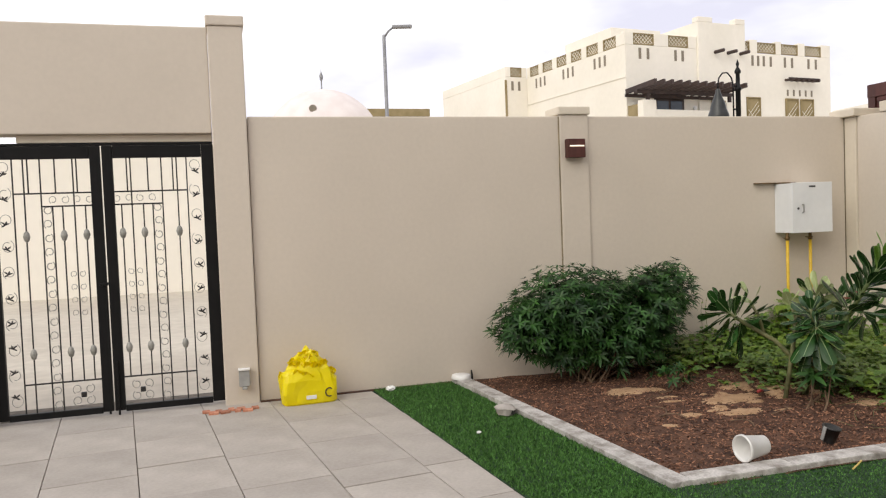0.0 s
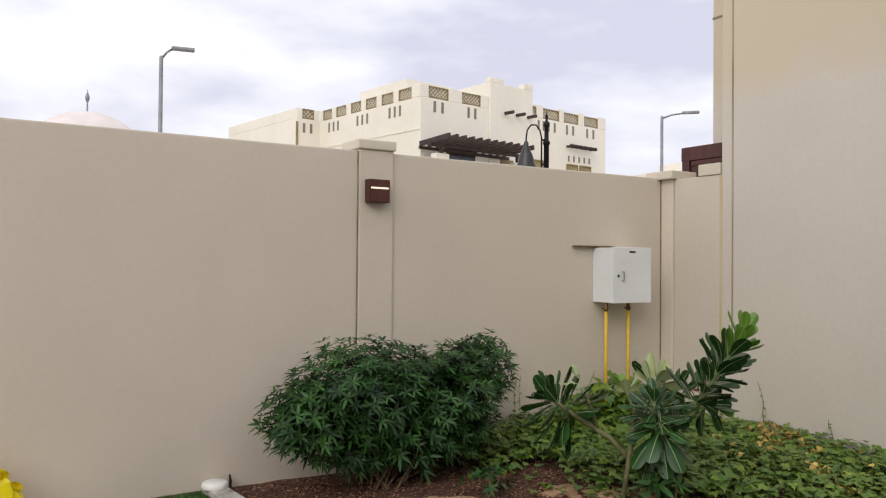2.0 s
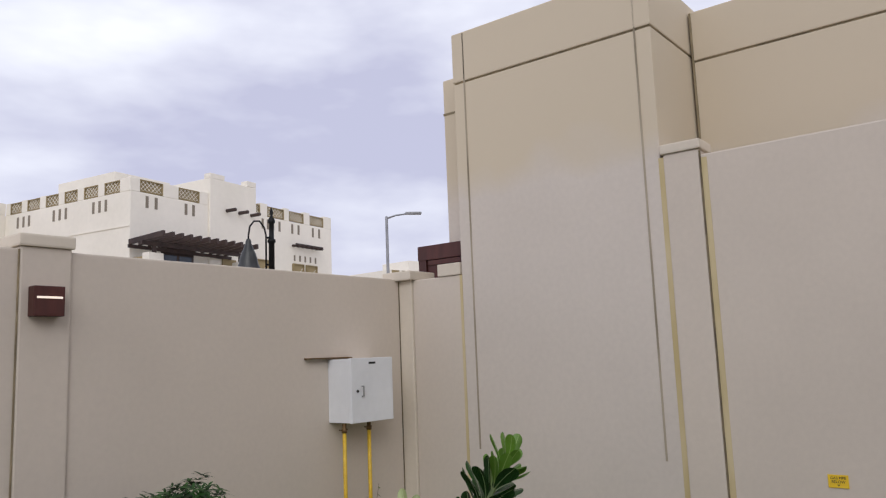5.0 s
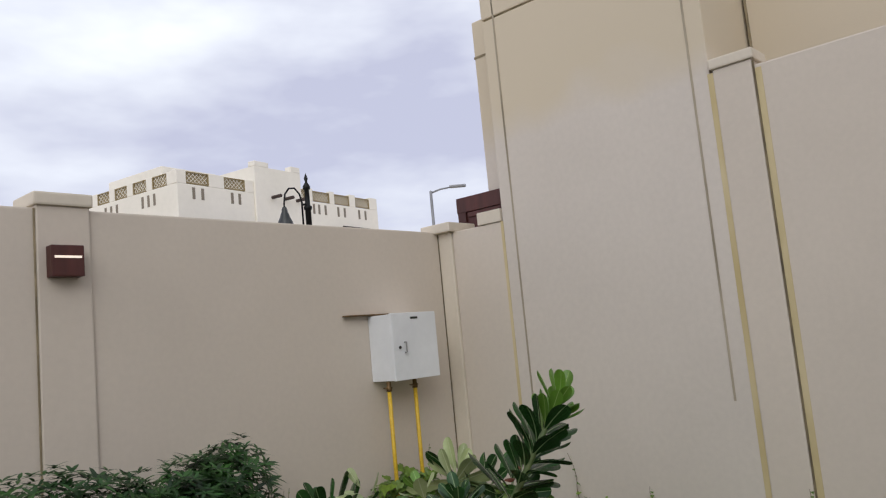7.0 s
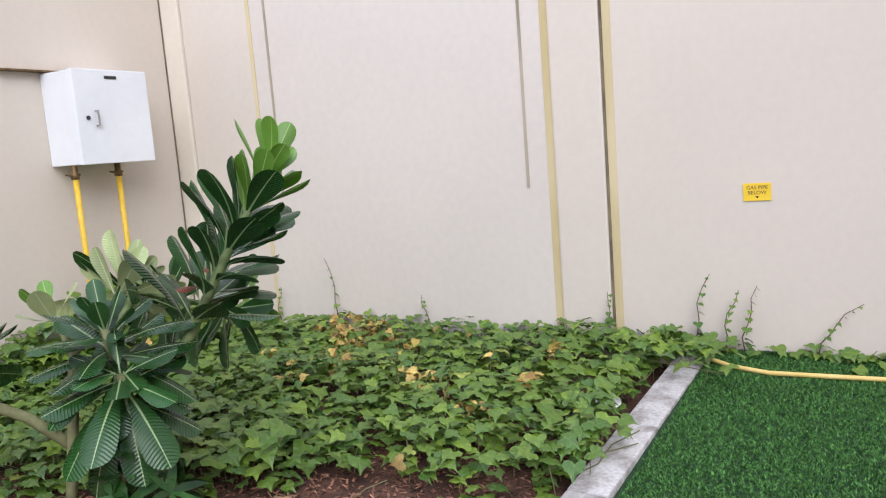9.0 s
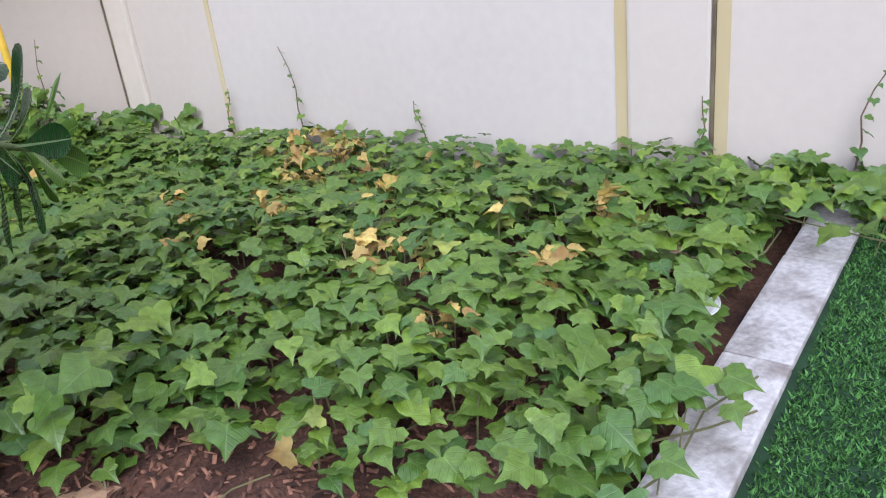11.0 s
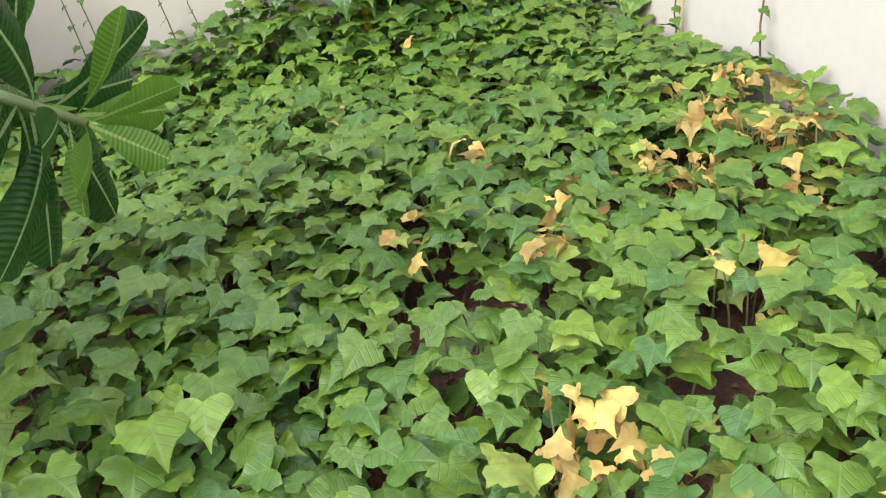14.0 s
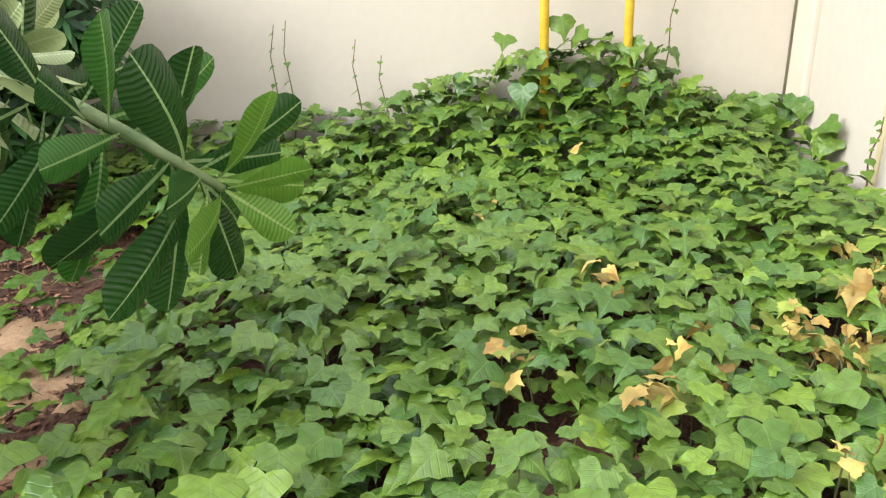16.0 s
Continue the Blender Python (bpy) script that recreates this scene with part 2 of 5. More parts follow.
M_PRINT = material("black_print", (0.02, 0.02, 0.02), (0.03, 0.03, 0.03), 8, 0.6)
M_BROWNWOOD = material("red_brown_wood", (0.05, 0.012, 0.009), (0.085, 0.021, 0.016), 10, 0.5, 0.15, 60, stretch=(1, 1, 0.15))
M_DARKWOOD = material("dark_pergola_wood", (0.025, 0.014, 0.012), (0.05, 0.028, 0.022), 3, 0.6)
M_BAG = material("yellow_plastic", (0.86, 0.70, 0.0), (0.92, 0.78, 0.01), 8, 0.32, 0.3, 35, trans=0.15)
M_HOUSE = material("white_house_render", (0.78, 0.735, 0.64), (0.84, 0.79, 0.70), 0.3, 0.85, fine=(4, 0.02))
M_LATTICE = material("tan_lattice", (0.24, 0.185, 0.085), (0.32, 0.25, 0.13), 2, 0.8)
# recess shade held in a flat brown, for vent slits and dome window
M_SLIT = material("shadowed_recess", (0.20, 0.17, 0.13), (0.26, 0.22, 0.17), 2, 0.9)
M_GLASS = material("dark_window_glass", (0.02, 0.03, 0.05), (0.03, 0.045, 0.07), 2, 0.08)
M_DOME = material("pale_pink_dome", (0.72, 0.64, 0.61), (0.79, 0.72, 0.69), 0.5, 0.8)
M_POLE = material("galvanised_pole", (0.20, 0.20, 0.21), (0.28, 0.28, 0.29), 2, 0.5, metal=0.3)
M_YLEAF = material("yellowed_leaf", (0.36, 0.21, 0.055), (0.58, 0.46, 0.13), 14, 0.65, 0.2, 40, per_piece=-0.35, fine=(45, 0.25), trans=0.15)
M_VINE = material("vine_stem", (0.09, 0.10, 0.035), (0.17, 0.16, 0.065), 15, 0.6)
M_BARK = material("grey_green_bark", (0.13, 0.14, 0.06), (0.24, 0.24, 0.11), 18, 0.8, 0.5, 60)
M_BUSH = material("bush_leaf", (0.008, 0.030, 0.007), (0.036, 0.098, 0.018), 8, 0.45, per_piece=-0.5, trans=0.06, spec=0.3)
M_TWIG = material("brown_twig", (0.10, 0.06, 0.035), (0.2, 0.13, 0.08), 20, 0.85)
M_POT = material("white_plastic_pot", (0.74, 0.73, 0.71), (0.82, 0.81, 0.79), 8, 0.4)
M_DARKPOT = material("dark_plastic", (0.015, 0.015, 0.015), (0.03, 0.03, 0.028), 10, 0.45)
M_GREYPLASTIC = material("grey_socket_plastic", (0.28, 0.28, 0.27), (0.36, 0.36, 0.35), 10, 0.5)
M_BRICKRED = material("red_brick_rubble", (0.35, 0.12, 0.07), (0.52, 0.25, 0.16), 25, 0.9, 0.5, 60, per_piece=0.3)
M_HOSE = material("yellow_hose", (0.62, 0.44, 0.12), (0.70, 0.52, 0.18), 10, 0.45)
M_PAPER = material("white_paper", (0.75, 0.75, 0.73), (0.82, 0.82, 0.80), 15, 0.7)
M_CLEAR = material("cloudy_clear_plastic", (0.50, 0.46, 0.42), (0.62, 0.58, 0.54), 10, 0.25, trans=0.3)
M_RED = material("red_plastic", (0.30, 0.03, 0.03), (0.42, 0.05, 0.04), 10, 0.5)

M_LAMPLIT = bpy.data.materials.new("lit_lamp_slot")
M_LAMPLIT.use_nodes = True
_b = M_LAMPLIT.node_tree.nodes["Principled BSDF"]
_b.inputs["Base Color"].default_value = (0.9, 0.8, 0.7, 1)
_b.inputs["Emission Color"].default_value = (1.0, 0.80, 0.62, 1)
_b.inputs["Emission Strength"].default_value = 0.7


# ---------- mesh helpers ----------
def box(bm, x0, y0, z0, x1, y1, z1, bevel=0.0):
    """A box between two corners, with bevelled edges."""
    r = bmesh.ops.create_cube(bm, size=1.0, matrix=Matrix.Translation(((x0 + x1) / 2, (y0 + y1) / 2, (z0 + z1) / 2)) @ Matrix.Diagonal((abs(x1 - x0), abs(y1 - y0), abs(z1 - z0), 1)))
    if bevel:
        es = list({e for v in r["verts"] for e in v.link_edges})
        bmesh.ops.bevel(bm, geom=es, offset=bevel, segments=2, affect="EDGES", profile=0.6)


def ring(bm, pts, sides=8):
    """A tube through points with radii: (x, y, z, r)."""
    rows = []
    n = len(pts)
    for i, p in enumerate(pts):
        c = Vector(p[:3])
        a = Vector(pts[max(i - 1, 0)][:3])
        b = Vector(pts[min(i + 1, n - 1)][:3])
        d = (b - a).normalized() if (b - a).length > 1e-6 else Vector((0, 0, 1))
        u = d.orthogonal().normalized() if i == 0 else (u - d * u.dot(d)).normalized()
        w = d.cross(u)
        rows.append([bm.verts.new(c + p[3] * (math.cos(2 * math.pi * k / sides) * u + math.sin(2 * math.pi * k / sides) * w)) for k in range(sides)])
    for r0, r1 in zip(rows, rows[1:]):
        for k in range(sides):
            bm.faces.new((r0[k], r0[(k + 1) % sides], r1[(k + 1) % sides], r1[k]))
    bm.faces.new(rows[0][::-1])
    bm.faces.new(rows[-1])


def lathe(bm, profile, sides=24, at=(0, 0, 0)):
    """A turned body from (radius, height) pairs."""
    rows = [[bm.verts.new((at[0] + r * math.cos(2 * math.pi * k / sides), at[1] + r * math.sin(2 * math.pi * k / sides), at[2] + z)) for k in range(sides)] for r, z in profile]
    for r0, r1 in zip(rows, rows[1:]):
        for k in range(sides):
            bm.faces.new((r0[k], r0[(k + 1) % sides], r1[(k + 1) % sides], r1[k]))


def mesh_of(name, bm, mat, smooth=False):
    bmesh.ops.recalc_face_normals(bm, faces=bm.faces[:])
    me = bpy.data.meshes.new(name)
    bm.to_mesh(me)
    bm.free()
    me.materials.append(mat)
    if smooth:
        for p in me.polygons:
            p.use_smooth = True
    return me


def part(name, bm, mat, parent=None, label="", smooth=False, at=None):
    ob = new(name, mesh_of(name, bm, mat, smooth))
    if parent:
        ob.parent = parent
    if at is not None:
        ob.matrix_basis = at
    return tagged(ob, label=label)


def thing(name, label, category, at=None, group="", kind=""):
    ob = new(name)
    if at is not None:
        ob.matrix_basis = at
    return tagged(ob, label=label, category=category, group=group, kind=kind)


def boxpart(name, dims, mat, parent=None, bevel=0.004, label="", at=None):
    bm = bmesh.new()
    box(bm, *dims, bevel)
    return part(name, bm, mat, parent, label, at=at)


def raw(name, verts, faces, mat, parent=None, label="", smooth=False):
    me = bpy.data.meshes.new(name)
    me.from_pydata(verts, [], faces)
    me.materials.append(mat)
    if smooth:
        me.polygons.foreach_set("use_smooth", [True] * len(faces))
    me.update()
    ob = new(name, me)
    if parent:
        ob.parent = parent
    return tagged(ob, label=label)

# ---------- ground and walls ----------
GX0, GX1, GY0 = -14.0, 0.0, -12.0
bm = bmesh.new()
box(bm, -700, -700, -0.6, 700, 900, -0.10)
tagged(part("ground", bm, M_DESERT), label="pale sandy ground of the neighbourhood", category="ground", kind="structure")

WH = 2.32


def rise(x):
    """How far the garden climbs towards the east wall."""
    return 0.11 * (max(0.0, x + 2.5) / 2.5) ** 1.5

# gate wall between the gate pillar and the corner
wall_n = thing("wall_north", "beige painted garden wall beside the gate", "wall", kind="structure")
boxpart("wall_body", (-5.94, 0.0, -0.12, 0.30, 0.20, WH), M_WALL, wall_n, 0.012)
pil = thing("lamp_pillar", "beige wall pillar with a flat cap and a wall lamp", "pillar", kind="structure")
boxpart("shaft", (-3.20, -0.018, -0.12, -2.915, 0.245, WH + 0.012), M_WALL, pil, 0.01)
boxpart("cap", (-3.215, -0.035, WH + 0.012, -2.90, 0.26, WH + 0.085), M_TRIM, pil, 0.012)
boxpart("joint", (-3.2085, -0.012, 0, -3.2015, -0.002, WH - 0.005), M_GROOVE, pil, 0)
gp = thing("gate_pillar", "tall beige gate pillar with a flat cap", "pillar", kind="structure")
boxpart("shaft", (-6.215, -0.04, -0.12, -5.945, 0.25, 3.03), M_WALL, gp, 0.012)
boxpart("cap", (-6.228, -0.053, 3.03, -5.932, 0.263, 3.11), M_WALL, gp, 0.012)
lint = thing("gate_lintel", "beige painted beam above the gate", "lintel", kind="structure")
boxpart("beam", (-7.885, -0.02, 2.185, -6.217, 0.20, 3.02), M_WALL, lint, 0.012)
boxpart("soffit_strip", (-7.63, 0.04, 2.125, -6.217, 0.22, 2.183), M_TRIM, lint, 0.006)
gp2 = copy_thing(gp, pose(-1.945, 0, 0))
wall_w = thing("wall_west", "beige painted garden wall beyond the gate", "wall", kind="structure")
boxpart("wall_body", (GX0, 0.0, -0.12, -8.165, 0.20, WH), M_WALL, wall_w, 0.012)
boxpart("wall_body", (GX0 - 0.2, GY0, -0.12, GX0, 0.2, WH), M_WALL, wall_w, 0.012)

# east side: corner pillar, low stretch, neighbour's tower, pillar, taller wall
cp = thing("corner_pillar", "beige corner pillar with a flat cap", "pillar", kind="structure")
boxpart("shaft", (-0.02, -0.145, -0.12, 0.24, -0.004, WH - 0.02), M_TRIM, cp, 0.008)
boxpart("cap", (-0.075, -0.18, WH - 0.02, 0.27, 0.14, WH + 0.06), M_TRIM, cp, 0.012)
boxpart("joint", (-0.0265, -0.006, 0.0, -0.0205, -0.001, WH - 0.01), M_DARKJOINT, cp, 0)
we = thing("wall_east", "beige painted boundary wall with a raised coping", "wall", kind="structure")
boxpart("wall_body", (0.0, -0.665, -0.12, 0.20, -0.147, WH - 0.02), M_WALL, we, 0.008)
boxpart("coping", (-0.012, -0.665, WH - 0.018, 0.21, -0.43, WH + 0.085), M_TRIM, we, 0.008)
tw = thing("neighbour_tower", "tall pale rendered block of the neighbouring villa", "building", kind="structure")
TX = 0.0
boxpart("wall_body", (TX, -2.44, -0.12, 4.0, -0.675, 3.925), M_TOWER, tw, 0.01)
boxpart("parapet", (TX - 0.004, -2.444, 3.94, 4.0, -0.671, 4.375), M_TOWER, tw, 0.01)
boxpart("band_joint", (TX + 0.012, -2.43, 3.92, 3.9, -0.685, 3.945), M_GROOVE, tw, 0)
boxpart("corner_joint", (TX - 0.004, -0.796, 0.9, TX + 0.006, -0.782, 4.36), M_JOINT, tw, 0)
boxpart("corner_joint", (TX - 0.004, -2.326, 0.88, TX + 0.006, -2.312, 4.36), M_JOINT, tw, 0)
boxpart("edge_stain", (TX - 0.003, -0.680, 0.0, TX + 0.004, -0.655, 2.3), M_STAIN, tw, 0)
boxpart("rear_block", (0.45, -0.669, -0.12, 4.0, -0.22, 4.2), M_TOWER, tw, 0.01)
boxpart("rear_band", (0.446, -0.669, 3.86, 4.0, -0.216, 3.88), M_GROOVE, tw, 0)
boxpart("set_back_wall", (0.80, -12.0, -0.12, 4.0, -2.457, 3.87), M_TOWER, tw, 0.01)
boxpart("set_back_parapet", (0.797, -12.0, 3.885, 4.0, -2.461, 4.29), M_TOWER, tw, 0.01)
boxpart("set_back_joint", (0.812, -12.0, 3.865, 3.9, -2.455, 3.89), M_GROOVE, tw, 0)
boxpart("inner_joint", (0.785, -2.472, 2.9, 0.80, -2.458, 4.28), M_GROOVE, tw, 0)
p3 = thing("boundary_pillar", "beige boundary wall pillar with a flat cap", "pillar", kind="structure")
boxpart("shaft", (-0.012, -2.710, -0.12, 0.20, -2.462, 2.965), M_WALL, p3, 0.012)
boxpart("cap", (-0.028, -2.727, 2.965, 0.22, -2.446, 3.035), M_TRIM, p3, 0.012)
boxpart("joint_stain", (-0.0035, -2.464, 0.0, 0.004, -2.425, 2.95), M_STAIN, p3, 0)
boxpart("joint_stain", (-0.0035, -2.76, 0.0, 0.004, -2.722, 2.9), M_STAIN, p3, 0)
boxpart("joint", (-0.009, -2.721, 0.0, 0.003, -2.711, 2.95), M_DARKJOINT, p3, 0)
ws = thing("wall_southeast", "tall beige boundary wall beyond the tower", "wall", kind="structure")
boxpart("wall_body", (0.0, -12.0, -0.12, 0.20, -2.713, 2.925), M_WALL, ws, 0.012)

# the villa's own wall behind the camera
wv = thing("wall_south", "beige wall of the villa behind the garden", "wall", kind="structure")
boxpart("wall_body", (GX0, GY0 - 0.3, -0.12, 0.2, GY0, 6.5), M_WALL, wv, 0.012)

# ---------- planting bed and sweet potato vines ----------
rng = random.Random(7)
EDGE = ((-2.75, 0.0), (-2.3, -1.0), (-1.95, -1.5), (-1.68, -2.0), (-1.58, -2.5), (-1.50, -2.75), (-1.56, -2.9))


def vine_edge(y):
    for (x0, y0), (x1, y1) in zip(EDGE, EDGE[1:]):
        if y0 >= y >= y1:
            return x0 + (x1 - x0) * (y0 - y) / (y0 - y1)
    return EDGE[-1][0]


def bed_height(x, y):
    return 0.35 * rise(x) - 0.005 + 0.03 * noise.noise((x * 1.1, y * 1.1, 3.0)) + 0.012 * noise.noise((x * 6, y * 6, 1.0))


def canopy(x, y):
    """Height of the vine canopy over the bed."""
    inside = min(1.0, max(0.0, (x - vine_edge(y)) / 0.55))
    h = 0.06 + 0.105 * inside ** 0.7
    h += 0.05 * math.exp(-((y + 0.1) / 0.25) ** 2)
    h += 0.09 * math.exp(-((x + 1.2) / 0.30) ** 2 - ((y + 0.12) / 0.2) ** 2)
    h += 0.22 * math.exp(-((x + 0.75) / 0.36) ** 2 - ((y + 0.12) / 0.17) ** 2)
    h += 0.05 * noise.noise((x * 2.3, y * 2.3, 0.5)) + 0.03 * noise.noise((x * 6, y * 6, 4.5))
    h -= 0.04 * max(0, (-2.65 - y) / 0.3) if y < -2.65 else 0
    return max(0.05, h)


# broad, shallowly lobed leaves: half outline from the stalk notch over the pointed corners to the tip (unit length)
HALVES = (
    ((0.12, -0.07), (0.30, -0.11), (0.46, -0.05), (0.47, 0.08), (0.60, 0.19), (0.47, 0.33), (0.43, 0.45), (0.25, 0.55), (0.12, 0.71)),
    ((0.14, -0.10), (0.36, -0.13), (0.52, -0.02), (0.56, 0.12), (0.50, 0.24), (0.42, 0.37), (0.30, 0.49), (0.20, 0.62), (0.09, 0.78)),
    ((0.12, -0.09), (0.29, -0.17), (0.50, -0.14), (0.50, 0.02), (0.58, 0.13), (0.42, 0.27), (0.45, 0.40), (0.24, 0.50), (0.12, 0.64)),
)
TIPS = (0.98, 1.06, 0.93)


def leaf_shape(kind, cup, droop, twist):
    """Vertices and faces of one leaf of unit size: a centre, an inner ring and a waved, toothed rim; folded along the midrib."""
    half, tip = HALVES[kind], TIPS[kind]
    rim = [(0.0, 0.0), *half, (0.0, tip), *((-x * (1.0 + 0.10 * twist), y + 0.03 * twist) for x, y in reversed(half))]
    n = len(rim)
    verts, faces = [], []

    def put(x, y, wave):
        z = cup * abs(x) - droop * (max(0, y - 0.15) ** 2 + 1.1 * x * x) + wave + twist * 0.18 * x
        verts.append((x, y, z))

    put(0.0, 0.26, 0.0)
    for k, (x, y) in enumerate(rim):
        put(x * 0.55, 0.26 + (y - 0.26) * 0.55, 0.014 * math.sin(2.3 * k + 6 * twist))
    for k, (x, y) in enumerate(rim):
        put(x, y, 0.045 * math.sin(1.9 * k + 9 * twist) if x else -0.02)
    for k in range(n):
        q = (k + 1) % n
        faces += [(0, 1 + k, 1 + q), (1 + k, 1 + n + k, 1 + n + q), (1 + k, 1 + n + q, 1 + q)]
    return verts, faces


SHAPES = [leaf_shape(k, c, d, t) for k, c, d, t in ((0, .08, .22, .3), (1, .22, .34, -.5), (2, .12, .30, .6), (0, -.05, .40, -.4), (1, .14, .20, .7), (2, .26, .36, -.8))]

# withered leaves, curled up
SHAPES += [leaf_shape(k, c, d, t) for k, c, d, t in ((0, .7, .8, .9), (1, .5, 1.0, -1.0), (2, .9, .5, 1.2))]


def leaf_pose(x, y, z, size, tilt, heading, roll):
    """Stalk end at x, y, z; the tip points along heading and dips by tilt."""
    return pose(x, y, z, -tilt, 0, heading - 90) @ pose(0, 0, 0, 0, roll, 0) @ Matrix.Scale(size, 4)


YELLOW = ((-0.88, -2.15, 0.10), (-0.17, -1.34, 0.17), (-0.42, -1.46, 0.10), (-0.44, -2.56, 0.08), (-0.80, -2.55, 0.05), (-0.83, -1.70, 0.045), (-0.64, -2.33, 0.045),
          (-0.83, -1.27, 0.06), (-0.98, -1.58, 0.06), (-0.72, -1.60, 0.05), (-0.30, -1.62, 0.06), (-0.52, -1.86, 0.06), (-1.10, -2.48, 0.04))
HOLES = ((-0.70, -2.84, 0.08), (-0.40, -2.72, 0.08), (-0.90, -2.27, 0.06), (-1.40, -2.74, 0.10), (-0.62, -1.95, 0.065), (-0.76, -1.78, 0.05), (-0.42, -1.78, 0.05), (-1.72, -2.3, 0.18), (-2.1, -0.85, 0.22), (-0.9, -1.72, 0.04),
         (-0.66, -2.38, 0.045), (-1.25, -2.1, 0.045), (-1.05, -1.95, 0.04), (-0.98, -2.75, 0.07))


def in_spots(x, y, spots):
    return any((x - a) ** 2 + (y - b) ** 2 < (r * (1 + 0.35 * noise.noise((x * 9, y * 9, 2)))) ** 2 for a, b, r in spots)


green, yellow, pale, single = [], [], [], []
step = 0.040
ny = int(2.93 / step)
for layer in (0, 1):
    for j in range(ny):
        y0 = -0.03 - j * step
        nx = int((0.0 - EDGE[0][0] + 0.35) / step)
        for i in range(nx):
            x = -0.05 - i * step + rng.uniform(-0.6, 0.6) * step
            y = y0 + rng.uniform(-0.6, 0.6) * step
            y = min(y, -0.03)
            x = min(x, -0.04)
            edge = vine_edge(y)
            fringe = (x - edge) / 0.35
            if fringe < 0 and rng.random() > 0.12 * (1 + fringe):
                continue
            if 0 <= fringe < 1 and rng.random() > 0.25 + 0.75 * fringe:
                continue
            if layer == 0 and rng.random() < 0.08:
                continue
            hole = in_spots(x, y, HOLES)
            if hole and rng.random() < 0.93:
                continue
            if noise.noise((x * 5.5, y * 5.5, 8.0)) > 0.42 and rng.random() < 0.8:
                continue
            z = bed_height(x, y) + canopy(x, y) * (1.0 if layer else 0.62) + rng.uniform(-0.025, 0.03)
            size = rng.choice((rng.uniform(0.040, 0.060), rng.uniform(0.054, 0.078)))
            heading = rng.gauss(245, 70)
            m = leaf_pose(x, y, z, size, rng.gauss(3, 11), heading, rng.gauss(0, 11))
            k = rng.randrange(6)
            sick = in_spots(x, y, YELLOW)
            if (sick and rng.random() < 0.5) or rng.random() < 0.004:
                for _ in range(2 if sick else 1):
                    yellow.append((rng.randrange(2, 9), pose(rng.uniform(-.03, .03), rng.uniform(-.03, .03), rng.uniform(-.01, .015)) @ m @ pose(0, 0, 0, rng.gauss(0, 30), rng.gauss(0, 35), rng.uniform(0, 360)) @ Matrix.Scale(rng.uniform(0.45, 0.80), 4)))
            elif (in_spots(x, y, [(a, b, r * 1.7) for a, b, r in YELLOW]) and rng.random() < 0.22) or rng.random() < 0.006:
                pale.append((k, m @ Matrix.Scale(0.85, 4)))
            elif layer and -1.5 < x < -0.35 and -2.6 < y < -1.85 and len(single) < 300:
                single.append((k, m))
            else:
                green.append((k, m))
# leaves climbing the pipes and up the walls
for x, y, z0, z1, n in ((-0.88, -0.17, 0.25, 0.55, 26), (-0.60, -0.17, 0.25, 0.46, 20), (-0.36, -0.10, 0.14, 0.27, 12), (-0.10, -0.10, 0.12, 0.24, 10), (-0.06, -0.4, 0.12, 0.22, 8),
                        (-1.25, -0.12, 0.15, 0.36, 14), (-0.07, -2.95, 0.08, 0.15, 16), (-0.1, -3.1, 0.05, 0.15, 12)):
    for _ in range(n):
        px, py = min(x + rng.gauss(0, 0.09), -0.03), min(y + rng.gauss(0, 0.05), -0.03)
        m = leaf_pose(px, py, rise(px) * 0.6 + rng.uniform(z0, z1), rng.uniform(0.055, 0.095), rng.gauss(50, 15), rng.gauss(240, 45), rng.gauss(0, 15))
        green.append((rng.randrange(6), m))

for _ in range(520):
    px, py = rng.uniform(-1.6, -0.08), -0.04 - 0.5 * rng.random() ** 1.4
    m = leaf_pose(px, py, bed_height(px, py) + canopy(px, py) * rng.uniform(0.3, 0.9), rng.uniform(0.05, 0.085), rng.gauss(32, 14), rng.gauss(255, 40), rng.gauss(0, 14))
    green.append((rng.randrange(6), m))
# a taller clump of large young leaves at the open side of the bed
for _ in range(46):
    px, py = rng.gauss(-1.58, 0.12), rng.gauss(-1.82, 0.13)
    m = leaf_pose(px, py, bed_height(px, py) + rng.uniform(0.10, 0.24), rng.uniform(0.060, 0.092), rng.gauss(10, 14), rng.gauss(255, 60), rng.gauss(0, 12))
    green.append((rng.randrange(6), m))
# a few runners trail along the wall's foot, over the turf
for _ in range(95):
    py = -3.0 - 1.25 * rng.random() ** 1.3
    px = -0.03 - abs(rng.gauss(0, 0.06))
    m = leaf_pose(px, py, 0.115 + rng.uniform(0.01, 0.07) * (1.2 + (py + 3) / 1.3), rng.uniform(0.035, 0.07), rng.gauss(18, 14), rng.gauss(220, 60), rng.gauss(0, 14))
    green.append((rng.randrange(6), m))

